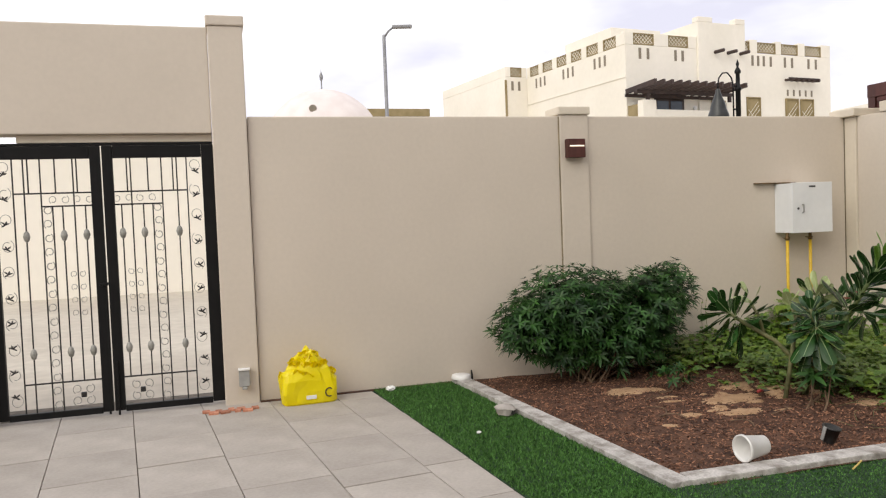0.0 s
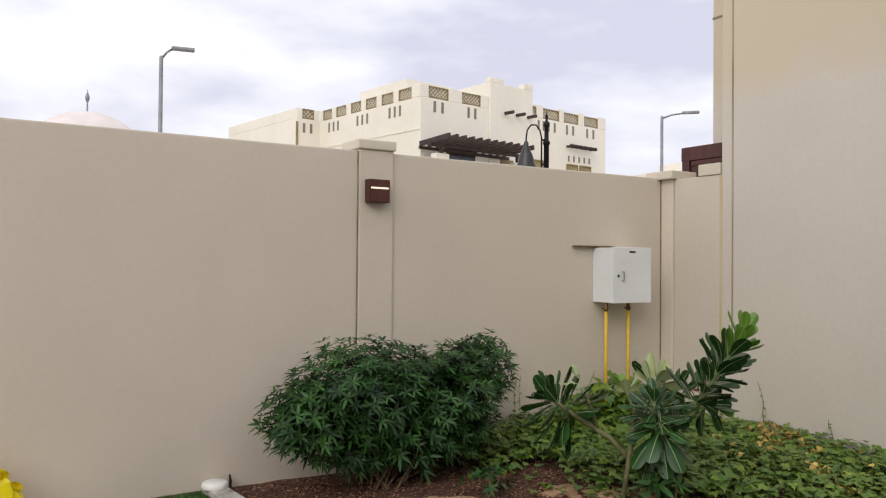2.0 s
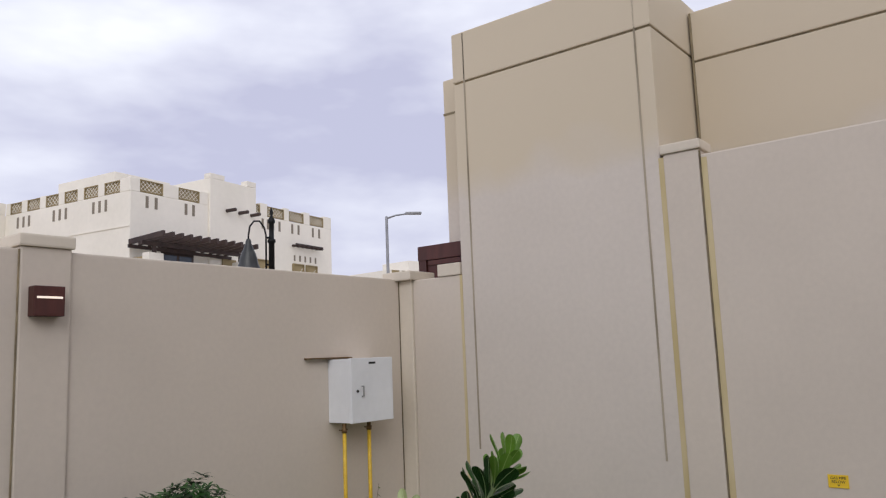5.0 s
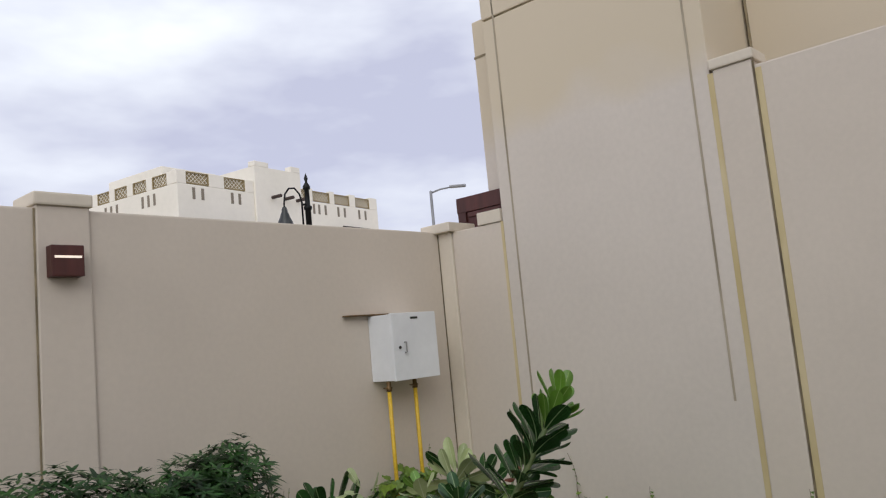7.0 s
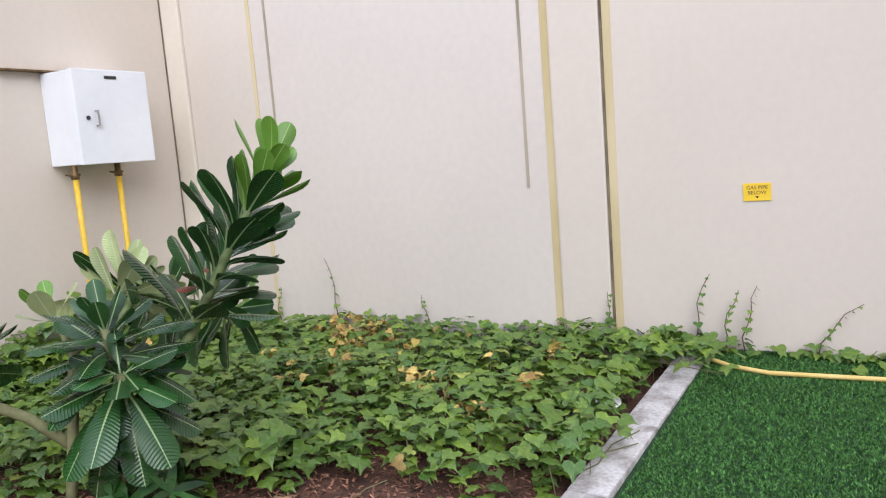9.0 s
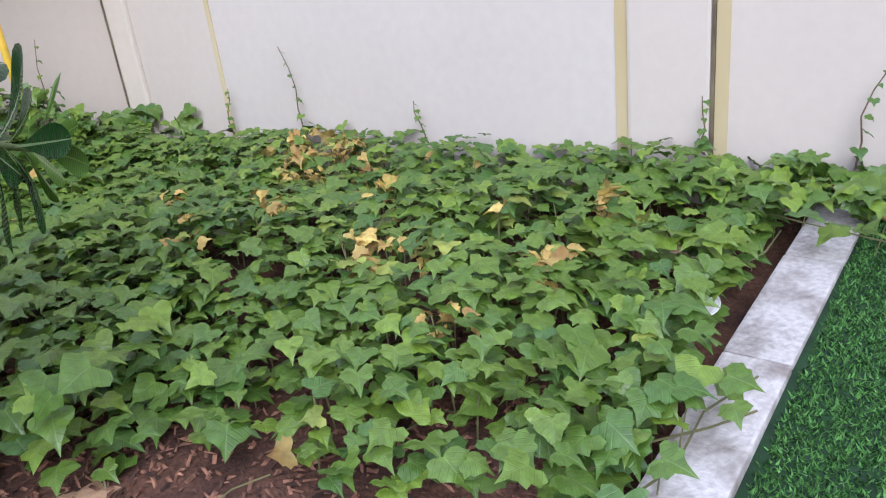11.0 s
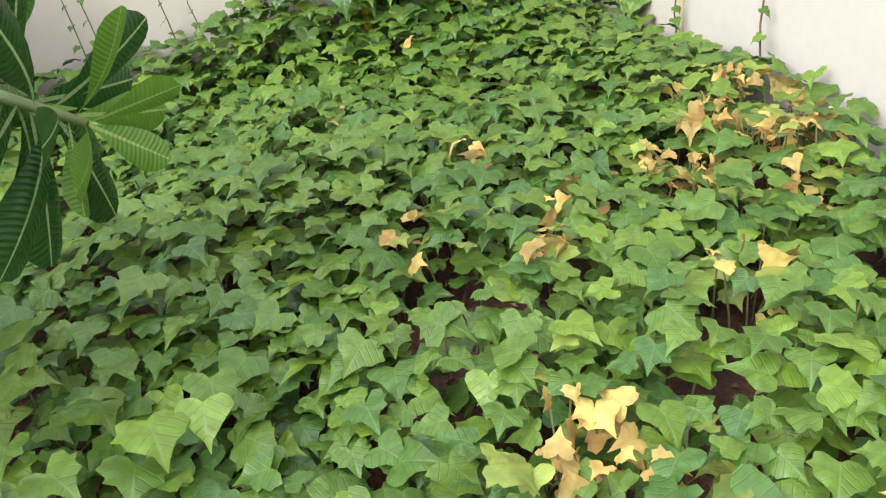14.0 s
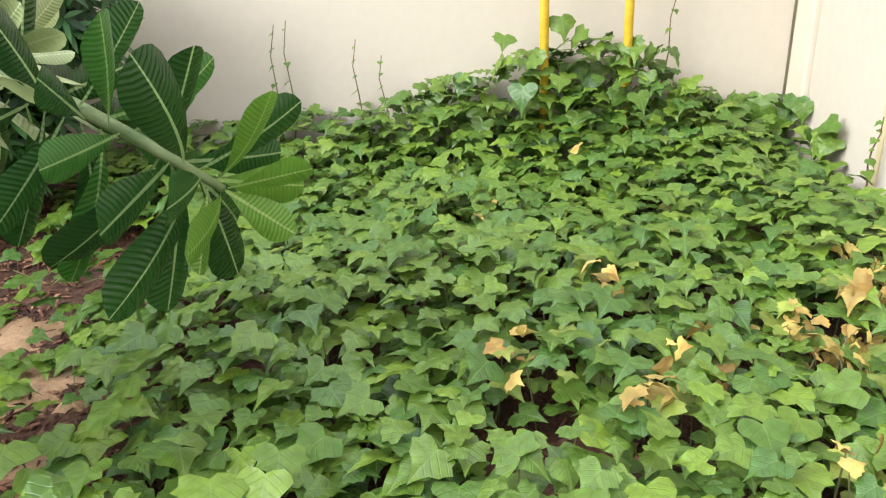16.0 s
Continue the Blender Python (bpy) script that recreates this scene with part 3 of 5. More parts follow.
# spilling over the kerb beside the wall and further along it
for cx, cy, sx, sy, n in ((-0.20, -3.0, 0.12, 0.09, 34), (-0.32, -3.17, 0.12, 0.08, 16), (-1.30, -2.84, 0.13, 0.05, 34), (-1.22, -2.93, 0.10, 0.04, 12), (-1.12, -3.0, 0.07, 0.05, 7), (-0.50, -2.86, 0.06, 0.03, 12), (-0.85, -2.88, 0.10, 0.03, 24), (-0.66, -2.88, 0.05, 0.025, 9), (-0.60, -2.90, 0.05, 0.03, 7)):
    for _ in range(n):
        px, py = min(rng.gauss(cx, sx), -0.04), rng.gauss(cy, sy)
        m = leaf_pose(px, py, 0.10 + 0.55 * rise(px) + rng.uniform(0.015, 0.075), rng.uniform(0.045, 0.08), rng.gauss(14, 12), rng.gauss(235, 70), rng.gauss(0, 12))
        green.append((rng.randrange(6), m))


def leaf_uv(me, flat):
    """The leaf's own plan (across, along) as its UV map, for the veins."""
    uv = me.uv_layers.new(name="plan")
    idx = np.empty(len(me.loops), dtype=np.int32)
    me.loops.foreach_get("vertex_index", idx)
    uv.data.foreach_set("uv", np.asarray(flat, dtype=np.float32).reshape(-1, 2)[idx].ravel())


def joined(name, items, mat, parent, label=""):
    verts, faces = [], []
    for k, m in items:
        o = len(verts)
        vs, fs = SHAPES[k]
        verts.extend((m @ Vector(v))[:] for v in vs)
        faces.extend(tuple(o + a for a in f) for f in fs)
    ob = raw(name, verts, faces, mat, parent, label, smooth=True)
    flat = [c for k, m in items for v in SHAPES[k][0] for c in (v[0] + 0.5, v[1])]
    leaf_uv(ob.data, flat)
    return ob


vines = thing("sweet_potato_vines", "dense green sweet potato vines covering the bed", "ground cover")
tagged(joined("foliage", green, M_LEAF, vines, "heart-shaped green leaves"), kind="stuff")
tagged(joined("yellow_foliage", yellow, M_YLEAF, vines, "yellowed withering leaves"), kind="stuff")
tagged(joined("pale_foliage", pale, M_PLEAF, vines, "pale yellow-green leaves"), kind="stuff")
leaf_meshes = []
for vs, fs in SHAPES:
    me = bpy.data.meshes.new("leaf")
    me.from_pydata(vs, [], fs)
    me.materials.append(M_LEAFOBJ)
    leaf_uv(me, [c for v in vs for c in (v[0] + 0.5, v[1])])
    me.polygons.foreach_set("use_smooth", [True] * len(fs))
    leaf_meshes.append(me)
for k, m in single:
    ob = new("leaf", leaf_meshes[k])
    ob.parent = vines
    ob.matrix_basis = m
# stalks under the leaves and runners over the gaps
bm = bmesh.new()
for k, m in single[::5] + green[::12] + yellow[::2]:
    p = m.translation
    g = bed_height(p.x, p.y)
    if p.z - g > 0.2:
        continue
    dx, dy = rng.uniform(-0.03, 0.03), rng.uniform(-0.03, 0.03)
    ring(bm, [(p.x + dx, p.y + dy, g - 0.01, 0.0022), (p.x + dx * 0.6, p.y + dy * 0.6, (g + p.z) / 2, 0.002), (p.x, p.y, p.z, 0.0016)], 3)
for _ in range(46):
    x, y = rng.uniform(-2.2, -0.2), rng.uniform(-2.75, -0.4)
    a = rng.uniform(0, 6.28)
    pts = []
    for s in range(7):
        pts.append((min(x, -0.03), min(max(y, -2.85), -0.03), bed_height(x, y) + 0.015 + 0.02 * math.sin(s * 1.3), 0.0018))
        a += rng.uniform(-0.5, 0.5)
        x += 0.07 * math.cos(a)
        y += 0.07 * math.sin(a)
    ring(bm, pts, 4)
for run in (((-1.38, -2.86), (-1.25, -2.93), (-1.16, -3.02), (-1.08, -3.08)), ((-1.40, -2.95), (-1.28, -3.0), (-1.12, -3.0), (-0.98, -3.06)), ((-0.25, -2.9), (-0.30, -3.02), (-0.34, -3.14), (-0.38, -3.26)), ((-0.62, -2.84), (-0.58, -2.93), (-0.48, -2.97), (-0.36, -2.98))):
    ring(bm, [(px, py, (0.068 + 0.06 * max(0, px + 1.0) if py > -3.04 else 0.02 + rise(px)) + 0.012, 0.0022) for px, py in run], 4)
tagged(part("stalk_tangle", bm, M_VINE, vines), kind="stuff")
# upright shoots that lean on the walls
for x, y, h, lean in ((-1.804, -0.06, 0.53, 0.012), (-1.747, -0.06, 0.54, 0.005), (-1.509, -0.06, 0.46, 0.002), (-1.414, -0.06, 0.40, -0.003), (-1.15, -0.08, 0.30, -0.05), (-0.48, -0.08, 0.55, 0.03), (-0.04, -0.70, 0.24, -0.015), (-0.04, -1.134, 0.41, 0.028),
                     (-0.04, -1.711, 0.21, 0.015), (-0.05, -2.69, 0.25, -0.010), (-0.05, -3.094, 0.34, -0.028), (-0.05, -3.217, 0.27, -0.030), (-0.05, -3.30, 0.29, -0.031), (-0.05, -3.60, 0.22, -0.08)):
    shoot = thing("vine_shoot", "thin upright vine shoot climbing the garden wall", "shoot", at=pose(x, y, 0.02 + rise(x)), group="vine shoots")
    bm = bmesh.new()
    side = Vector((1, 0, 0)) if y > -0.6 else Vector((0, 1, 0))
    pts = [(side.x * (lean * s * s * 2 + 0.012 * math.sin(9 * s + 40 * y)), side.y * (lean * s * s * 2 + 0.012 * math.sin(9 * s + 40 * y)), h * s, 0.0035 - 0.002 * s) for s in (0, .2, .4, .6, .8, 1)]
    ring(bm, pts, 5)
    part("stem", bm, M_VINE if x < -1.6 else M_TWIG, shoot)
    for s in (0.35, 0.5, 0.62, 0.74, 0.85, 0.95):
        ob = new("leaf", leaf_meshes[rng.randrange(6)])
        ob.parent = shoot
        ob.matrix_basis = leaf_pose(side.x * lean * s * s * 2 - 0.004, side.y * lean * s * s * 2 - 0.004, h * s, rng.uniform(0.022, 0.042) * (1.3 - s * 0.8), 30, rng.uniform(150, 300), 0)

# bed soil, uneven
n1, n2 = 90, 70
vs, fs = [], []
for j in range(n2 + 1):
    for i in range(n1 + 1):
        y = -3.02 - 0.06 * i / n1 + (3.02 + 0.06 * i / n1) * j / n2
        x = (-3.95 - 0.094 * (y + 2.95)) * (1 - i / n1)
        vs.append((x, y, bed_height(x, y)))
for j in range(n2):
    for i in range(n1):
        a = j * (n1 + 1) + i
        fs.append((a, a + 1, a + n1 + 2, a + n1 + 1))
tagged(raw("planting_bed", vs, fs, M_SOIL, smooth=True), label="dark brown soil of the planting bed", category="soil", kind="structure")
# pale dry sand showing through
vs, fs = [], []
for cx, cy, rx, ry in ((-3.1, -0.95, 0.22, 0.12), (-2.5, -1.45, 0.30, 0.17), (-2.72, -1.85, 0.2, 0.09), (-2.25, -1.15, 0.18, 0.12), (-2.15, -1.5, 0.12, 0.08), (-0.38, -2.74, 0.14, 0.07), (-1.8, -2.05, 0.14, 0.08), (-2.08, -1.36, 0.16, 0.12), (-1.9, -1.62, 0.10, 0.08)) + tuple((-2.5 + rng.gauss(0, 0.38), -1.5 + rng.gauss(0, 0.24), rng.uniform(0.03, 0.10), rng.uniform(0.02, 0.07)) for _ in range(26)):
    o = len(vs)
    vs.append((cx, cy, bed_height(cx, cy) + 0.010))
    for k in range(36):
        a = 2 * math.pi * k / 36
        f = 1 + 0.5 * noise.noise((cx + math.cos(a) * 1.7, cy + math.sin(a) * 1.7, 5)) + 0.35 * noise.noise((cx + math.cos(a) * 5, cy + math.sin(a) * 5, 9))
        for q, up in ((0.6, 0.008), (1.0, -0.004)):
            x, y = cx + rx * f * q * math.cos(a), cy + ry * f * q * math.sin(a)
            vs.append((x, y, bed_height(x, y) + up))
    for k in range(36):
        a, b = o + 1 + 2 * k, o + 1 + 2 * ((k + 1) % 36)
        fs += [(o, a, b), (a, a + 1, b + 1, b)]
tagged(raw("sand_patches", vs, fs, M_SANDPATCH, smooth=True), label="pale dry sand patches on the soil", category="sand", kind="stuff")
# bark chips and dry litter
vs, fs = [], []
for _ in range(17000):
    x, y = rng.uniform(-4.1, -0.6), rng.uniform(-2.84, -0.05)
    if x < -3.87 - 0.094 * (y + 2.95):
        continue
    if x > vine_edge(y) + 0.5 and rng.random() < 0.85:
        continue
    if in_spots(x, y, ((-2.5, -1.45, 0.3), (-3.1, -0.95, 0.18), (-2.72, -1.85, 0.15))) and rng.random() < 0.45:
        continue
    l, w, h = rng.uniform(0.005, 0.020), rng.uniform(0.002, 0.006), rng.uniform(0.001, 0.004)
    m = pose(x, y, bed_height(x, y) + 0.004, rng.gauss(0, 22), rng.gauss(0, 22), rng.uniform(0, 360))
    o = len(vs)
    for q in ((-l, -w, 0), (l, -w * .6, 0), (l * .8, w, 0), (-l * .9, w * .8, 0), (0, 0, h * 2)):
        vs.append((m @ Vector(q))[:])
    fs += [(o, o + 1, o + 4), (o + 1, o + 2, o + 4), (o + 2, o + 3, o + 4), (o + 3, o, o + 4)]
tagged(raw("bark_chips", vs, fs, M_CHIP), label="brown bark chips and dry litter on the bed", category="mulch", kind="stuff")
for x, y, l, a in ((-3.3, -1.75, 0.28, 20), (-3.2, -1.9, 0.2, 70), (-2.6, -2.0, 0.24, -30), (-2.95, -1.3, 0.22, 120), (-2.9, -2.2, 0.18, 50)):
    bm = bmesh.new()
    ring(bm, [(l * s * math.cos(radians(a + 60 * s)), l * s * math.sin(radians(a + 60 * s)), bed_height(x, y) + 0.012 + 0.02 * math.sin(3 * s), 0.004) for s in (0, .2, .4, .6, .8, 1)], 5)
    tagged(part("dry_twig", bm, M_TWIG, at=pose(x, y, 0)), label="dry curved brown twig lying on the soil", category="twig", group="dry twigs")


# ---------- plumeria ----------
def veined(name, base, vein, rough, var):
    """Leaf blade with a pale midrib and fine side veins, in the leaf's own coordinates (y along it)."""
    m = bpy.data.materials.new(name)
    m.use_nodes = True
    nt = m.node_tree
    b = nt.nodes["Principled BSDF"]
    tc = nt.nodes.new("ShaderNodeTexCoord")
    sp = nt.nodes.new("ShaderNodeSeparateXYZ")
    nt.links.new(tc.outputs["Object"], sp.inputs[0])

    def op(kind, a, b2=None):
        nd = nt.nodes.new("ShaderNodeMath")
        nd.operation = kind
        for s, v in enumerate((a, b2)):
            if v is None:
                continue
            if isinstance(v, (int, float)):
                nd.inputs[s].default_value = v
            else:
                nt.links.new(v, nd.inputs[s])
        return nd.outputs[0]

    ax = op("ABSOLUTE", sp.outputs["X"])
    wave = op("SINE", op("MULTIPLY", op("SUBTRACT", sp.outputs["Y"], op("MULTIPLY", ax, 0.35)), 620.0))
    side = op("POWER", op("MAXIMUM", wave, 0.0), 6.0)
    mid = op("LESS_THAN", ax, op("SUBTRACT", 0.0042, op("MULTIPLY", sp.outputs["Y"], 0.012)))
    n = nt.nodes.new("ShaderNodeTexNoise")
    n.inputs["Scale"].default_value = 14
    nt.links.new(tc.outputs["Object"], n.inputs["Vector"])
    mixn = nt.nodes.new("ShaderNodeMix")
    mixn.data_type = "RGBA"
    mixn.inputs["A"].default_value = (*[c * 0.72 for c in base], 1)
    mixn.inputs["B"].default_value = (*[c * 1.3 for c in base], 1)
    nt.links.new(n.outputs["Fac"], mixn.inputs["Factor"])
    oi = nt.nodes.new("ShaderNodeObjectInfo")
    mr = nt.nodes.new("ShaderNodeMapRange")
    mr.inputs["To Min"].default_value, mr.inputs["To Max"].default_value = 1 - var, 1 + var
    nt.links.new(oi.outputs["Random"], mr.inputs["Value"])
    hs = nt.nodes.new("ShaderNodeHueSaturation")
    nt.links.new(mixn.outputs["Result"], hs.inputs["Color"])
    nt.links.new(mr.outputs["Result"], hs.inputs["Value"])
    mv = nt.nodes.new("ShaderNodeMix")
    mv.data_type = "RGBA"
    nt.links.new(op("MAXIMUM", op("MULTIPLY", side, 0.055), op("MULTIPLY", mid, 0.85)), mv.inputs["Factor"])
    nt.links.new(hs.outputs["Color"], mv.inputs["A"])
    mv.inputs["B"].default_value = (*vein, 1)
    nt.links.new(mv.outputs["Result"], b.inputs["Base Color"])
    b.inputs["Roughness"].default_value = rough
    bp = nt.nodes.new("ShaderNodeBump")
    bp.inputs["Strength"].default_value = 0.3
    bp.inputs["Distance"].default_value = 0.002
    nt.links.new(op("ADD", wave, op("MULTIPLY", mid, 2.0)), bp.inputs["Height"])
    nt.links.new(bp.outputs["Normal"], b.inputs["Normal"])
    tr = nt.nodes.new("ShaderNodeBsdfTranslucent")
    nt.links.new(mv.outputs["Result"], tr.inputs["Color"])
    ms = nt.nodes.new("ShaderNodeMixShader")
    ms.inputs[0].default_value = 0.14
    nt.links.new(b.outputs["BSDF"], ms.inputs[1])
    nt.links.new(tr.outputs["BSDF"], ms.inputs[2])
    nt.links.new(ms.outputs["Shader"], nt.nodes["Material Output"].inputs["Surface"])
    return m


M_PLUM_OLD = veined("plumeria_leaf_dark", (0.020, 0.068, 0.014), (0.36, 0.47, 0.22), 0.24, 0.4)
M_PLUM_YOUNG = veined("plumeria_leaf_young", (0.125, 0.255, 0.030), (0.36, 0.48, 0.16), 0.28, 0.25)
M_PLUM_MID = veined("plumeria_leaf_mid", (0.050, 0.150, 0.024), (0.34, 0.46, 0.18), 0.28, 0.35)
M_PLUM_PALE = veined("plumeria_leaf_variegated", (0.36, 0.42, 0.19), (0.55, 0.58, 0.36), 0.30, 0.25)
M_PLUM_DEAD = veined("plumeria_leaf_dead", (0.22, 0.06, 0.025), (0.30, 0.14, 0.06), 0.6, 0.3)


def plum_leaf_mesh(length, width, bend, mat):
    """Spoon-shaped leaf: narrow at the stalk, broad and round near the end, folded a little and bent."""
    bm = bmesh.new()
    rows = []
    prof = ((0.0, 0.05), (0.08, 0.06), (0.16, 0.16), (0.28, 0.40), (0.42, 0.66), (0.56, 0.86), (0.70, 0.98), (0.82, 0.97), (0.91, 0.80), (0.97, 0.48), (1.0, 0.06))
    for s, w in prof:
        y, zz = length * s, -bend * length * s * s
        row = []
        for q in (-1, -0.5, 0, 0.5, 1):
            x = q * w * width / 2
            row.append(bm.verts.new((x, y, zz + 0.18 * abs(x) * (1 - 0.5 * s) - 0.8 * x * x / max(width, 0.01))))
        rows.append(row)
    for r0, r1 in zip(rows, rows[1:]):
        for k in range(4):
            bm.faces.new((r0[k], r0[k + 1], r1[k + 1], r1[k]))
    return mesh_of("leaf", bm, mat, True)


PLUM = {}
for key, mat in (("old", M_PLUM_OLD), ("young", M_PLUM_YOUNG), ("mid", M_PLUM_MID), ("pale", M_PLUM_PALE), ("dead", M_PLUM_DEAD)):
    PLUM[key] = [plum_leaf_mesh(1.0 * l, w, b, mat) for l, w, b in ((0.24, 0.096, 0.10), (0.22, 0.086, 0.22), (0.26, 0.100, 0.32), (0.20, 0.084, 0.02))]


def rosette(parent, base, tip, n, old="old", young="young", span=0.55, size=1.0, open0=20, open1=85, gravity=0.35, young_n=3, wide=1.0, least=0.62):
    """Leaves in a spiral round the end of a stem that runs from base to tip."""
    base, tip = Vector(base), Vector(tip)
    d = (tip - base).normalized()
    u = d.orthogonal().normalized()
    w = d.cross(u)
    for i in range(n):
        s = i / max(1, n - 1)
        p = tip - (tip - base) * span * s
        a = i * 2.39996 + rng.uniform(-0.25, 0.25)
        op = radians(open0 + (open1 - open0) * s ** 0.8 + rng.gauss(0, 6))
        way = (math.cos(op) * d + math.sin(op) * (math.cos(a) * u + math.sin(a) * w))
        way = (way + Vector((0, 0, -gravity * s))).normalized()
        up = (d - way * d.dot(way))
        up = up.normalized() if up.length > 0.05 else way.orthogonal().normalized()
        up = (up + Vector((0, 0, 0.25))).normalized()
        side = way.cross(up).normalized()
        up = side.cross(way)
        m = Matrix((side, way, up)).transposed().to_4x4()
        sz = size * (least + (1 - least) * min(1, s * 2.2)) * rng.uniform(0.88, 1.1)
        kind = young if i < young_n else old
        ob = new("leaf", PLUM[kind][rng.randrange(4)])
        ob.parent = parent
        ob.matrix_basis = Matrix.Translation(p + way * 0.006) @ m @ Matrix.Diagonal((sz * wide, sz, sz, 1))
        if kind == "dead":
            tagged(ob, label="dried brown leaf")


def stem(parent, pts, name="branch", mat=None):
    bm = bmesh.new()
    ring(bm, pts, 10)
    return part(name, bm, mat or M_BARK, parent, smooth=True)


plum = thing("plumeria", "plumeria shrub with long glossy dark green leaves", "shrub")
stem(plum, [(-1.97, -1.60, -0.02, 0.026), (-2.02, -1.70, 0.16, 0.022), (-2.04, -1.78, 0.32, 0.020), (-2.04, -1.82, 0.44, 0.018)], "trunk")
stem(plum, [(-2.04, -1.82, 0.42, 0.018), (-1.95, -1.98, 0.60, 0.017), (-1.885, -2.095, 0.83, 0.014), (-1.77, -2.20, 1.08, 0.010)], mat=M_GREENSTEM)
stem(plum, [(-2.03, -1.79, 0.40, 0.016), (-1.93, -1.66, 0.62, 0.016), (-1.79, -1.596, 0.72, 0.014), (-1.684, -1.612, 0.672, 0.012), (-1.574, -1.66, 0.63, 0.010), (-1.435, -1.725, 0.572, 0.006)], mat=M_GREENSTEM)
stem(plum, [(-2.02, -1.70, 0.18, 0.018), (-2.20, -1.56, 0.42, 0.016), (-2.33, -1.38, 0.54, 0.015), (-2.43, -1.26, 0.64, 0.011)])
stem(plum, [(-2.24, -1.50, 0.45, 0.014), (-2.26, -1.46, 0.60, 0.012), (-2.32, -1.43, 0.72, 0.009)])
stem(plum, [(-2.04, -1.82, 0.42, 0.016), (-2.09, -1.84, 0.56, 0.015), (-2.12, -1.85, 0.68, 0.011)])
stem(plum, [(-2.04, -1.82, 0.44, 0.016), (-2.12, -1.90, 0.50, 0.014), (-2.16, -1.94, 0.56, 0.011)])
rosette(plum, (-1.97, -1.95, 0.57), (-1.77, -2.20, 1.08), 54, span=0.86, open0=12, open1=56, gravity=0.03, size=0.98, old="old", young_n=17, wide=0.98)
rosette(plum, (-1.55, -1.67, 0.62), (-1.435, -1.725, 0.572), 19, span=0.9, open0=45, open1=92, gravity=0.48, size=0.86, old="old", young_n=6, wide=1.0, least=0.7)
rosette(plum, (-1.82, -1.60, 0.70), (-1.584, -1.66, 0.637), 22, span=1.0, open0=62, open1=100, gravity=0.30, size=0.84, old="old", young="mid", young_n=6, wide=0.92, least=0.9)
rosette(plum, (-2.33, -1.38, 0.54), (-2.43, -1.26, 0.64), 40, span=1.0, open0=15, open1=100, gravity=0.15, wide=0.95, size=1.15, young_n=0)
rosette(plum, (-2.25, -1.44, 0.66), (-2.32, -1.43, 0.76), 4, span=0.8, open0=10, open1=55, gravity=0, size=0.72, young="pale", young_n=4)
rosette(plum, (-2.09, -1.84, 0.54), (-2.12, -1.85, 0.68), 32, span=0.9, open0=15, open1=95, gravity=0.2, wide=1.0, size=0.9, young_n=0)
rosette(plum, (-2.13, -1.91, 0.48), (-2.16, -1.94, 0.57), 24, span=0.9, open0=50, open1=110, gravity=0.5, wide=1.0, size=0.95, young_n=0)
rosette(plum, (-1.95, -2.04, 0.72), (-1.93, -2.07, 0.80), 3, span=0.9, open0=60, open1=85, gravity=0, size=0.38, old="dead", young="dead", young_n=3)

plum2 = thing("plumeria", "plumeria shrub with pale leaves", "shrub")
stem(plum2, [(-2.20, -1.66, -0.02, 0.018), (-2.16, -1.70, 0.36, 0.016), (-2.12, -1.70, 0.60, 0.015), (-1.95, -1.64, 0.68, 0.013), (-1.80, -1.58, 0.74, 0.010)], "trunk")
stem(plum2, [(-2.12, -1.70, 0.58, 0.012), (-2.10, -1.62, 0.70, 0.010)])
rosette(plum2, (-1.93, -1.63, 0.68), (-1.80, -1.58, 0.74), 20, span=0.7, open0=15, open1=75, gravity=0.1, size=0.9, old="pale", young="pale", young_n=3, wide=0.75)
rosette(plum2, (-2.12, -1.66, 0.64), (-2.10, -1.60, 0.72), 6, span=0.8, open0=15, open1=70, gravity=0.1, size=0.75, old="pale", young="young", young_n=2)


# ---------- narrow-leaved bush by the wall ----------
def leaflets(vs, fs, p, out, size, n):
    """A hand of narrow leaflets that spread from p about the direction out."""
    out = out.normalized()
    u = out.orthogonal().normalized()
    w = out.cross(u)
    for k in range(n):
        a = 2 * math.pi * (k + rng.uniform(-.25, .25)) / n
        d = (out * rng.uniform(0.35, 0.8) + math.cos(a) * u + math.sin(a) * w + Vector((0, 0, -0.18))).normalized()
        up = (out - d * out.dot(d)).normalized()
        sd = d.cross(up)
        l = size * rng.uniform(0.75, 1.15)
        wd = l * 0.125
        o = len(vs)
        for s, q in ((0, 0.25), (0.35, 1.0), (0.7, 0.75)):
            c = p + d * l * s - Vector((0, 0, 0.25 * l * s * s)) + up * 0.0
            vs.append((c - sd * wd * q)[:])
            vs.append((c + sd * wd * q)[:])
        vs.append((p + d * l - Vector((0, 0, 0.25 * l)))[:])
        fs.extend(((o, o + 1, o + 3, o + 2), (o + 2, o + 3, o + 5, o + 4), (o + 4, o + 5, o + 6)))


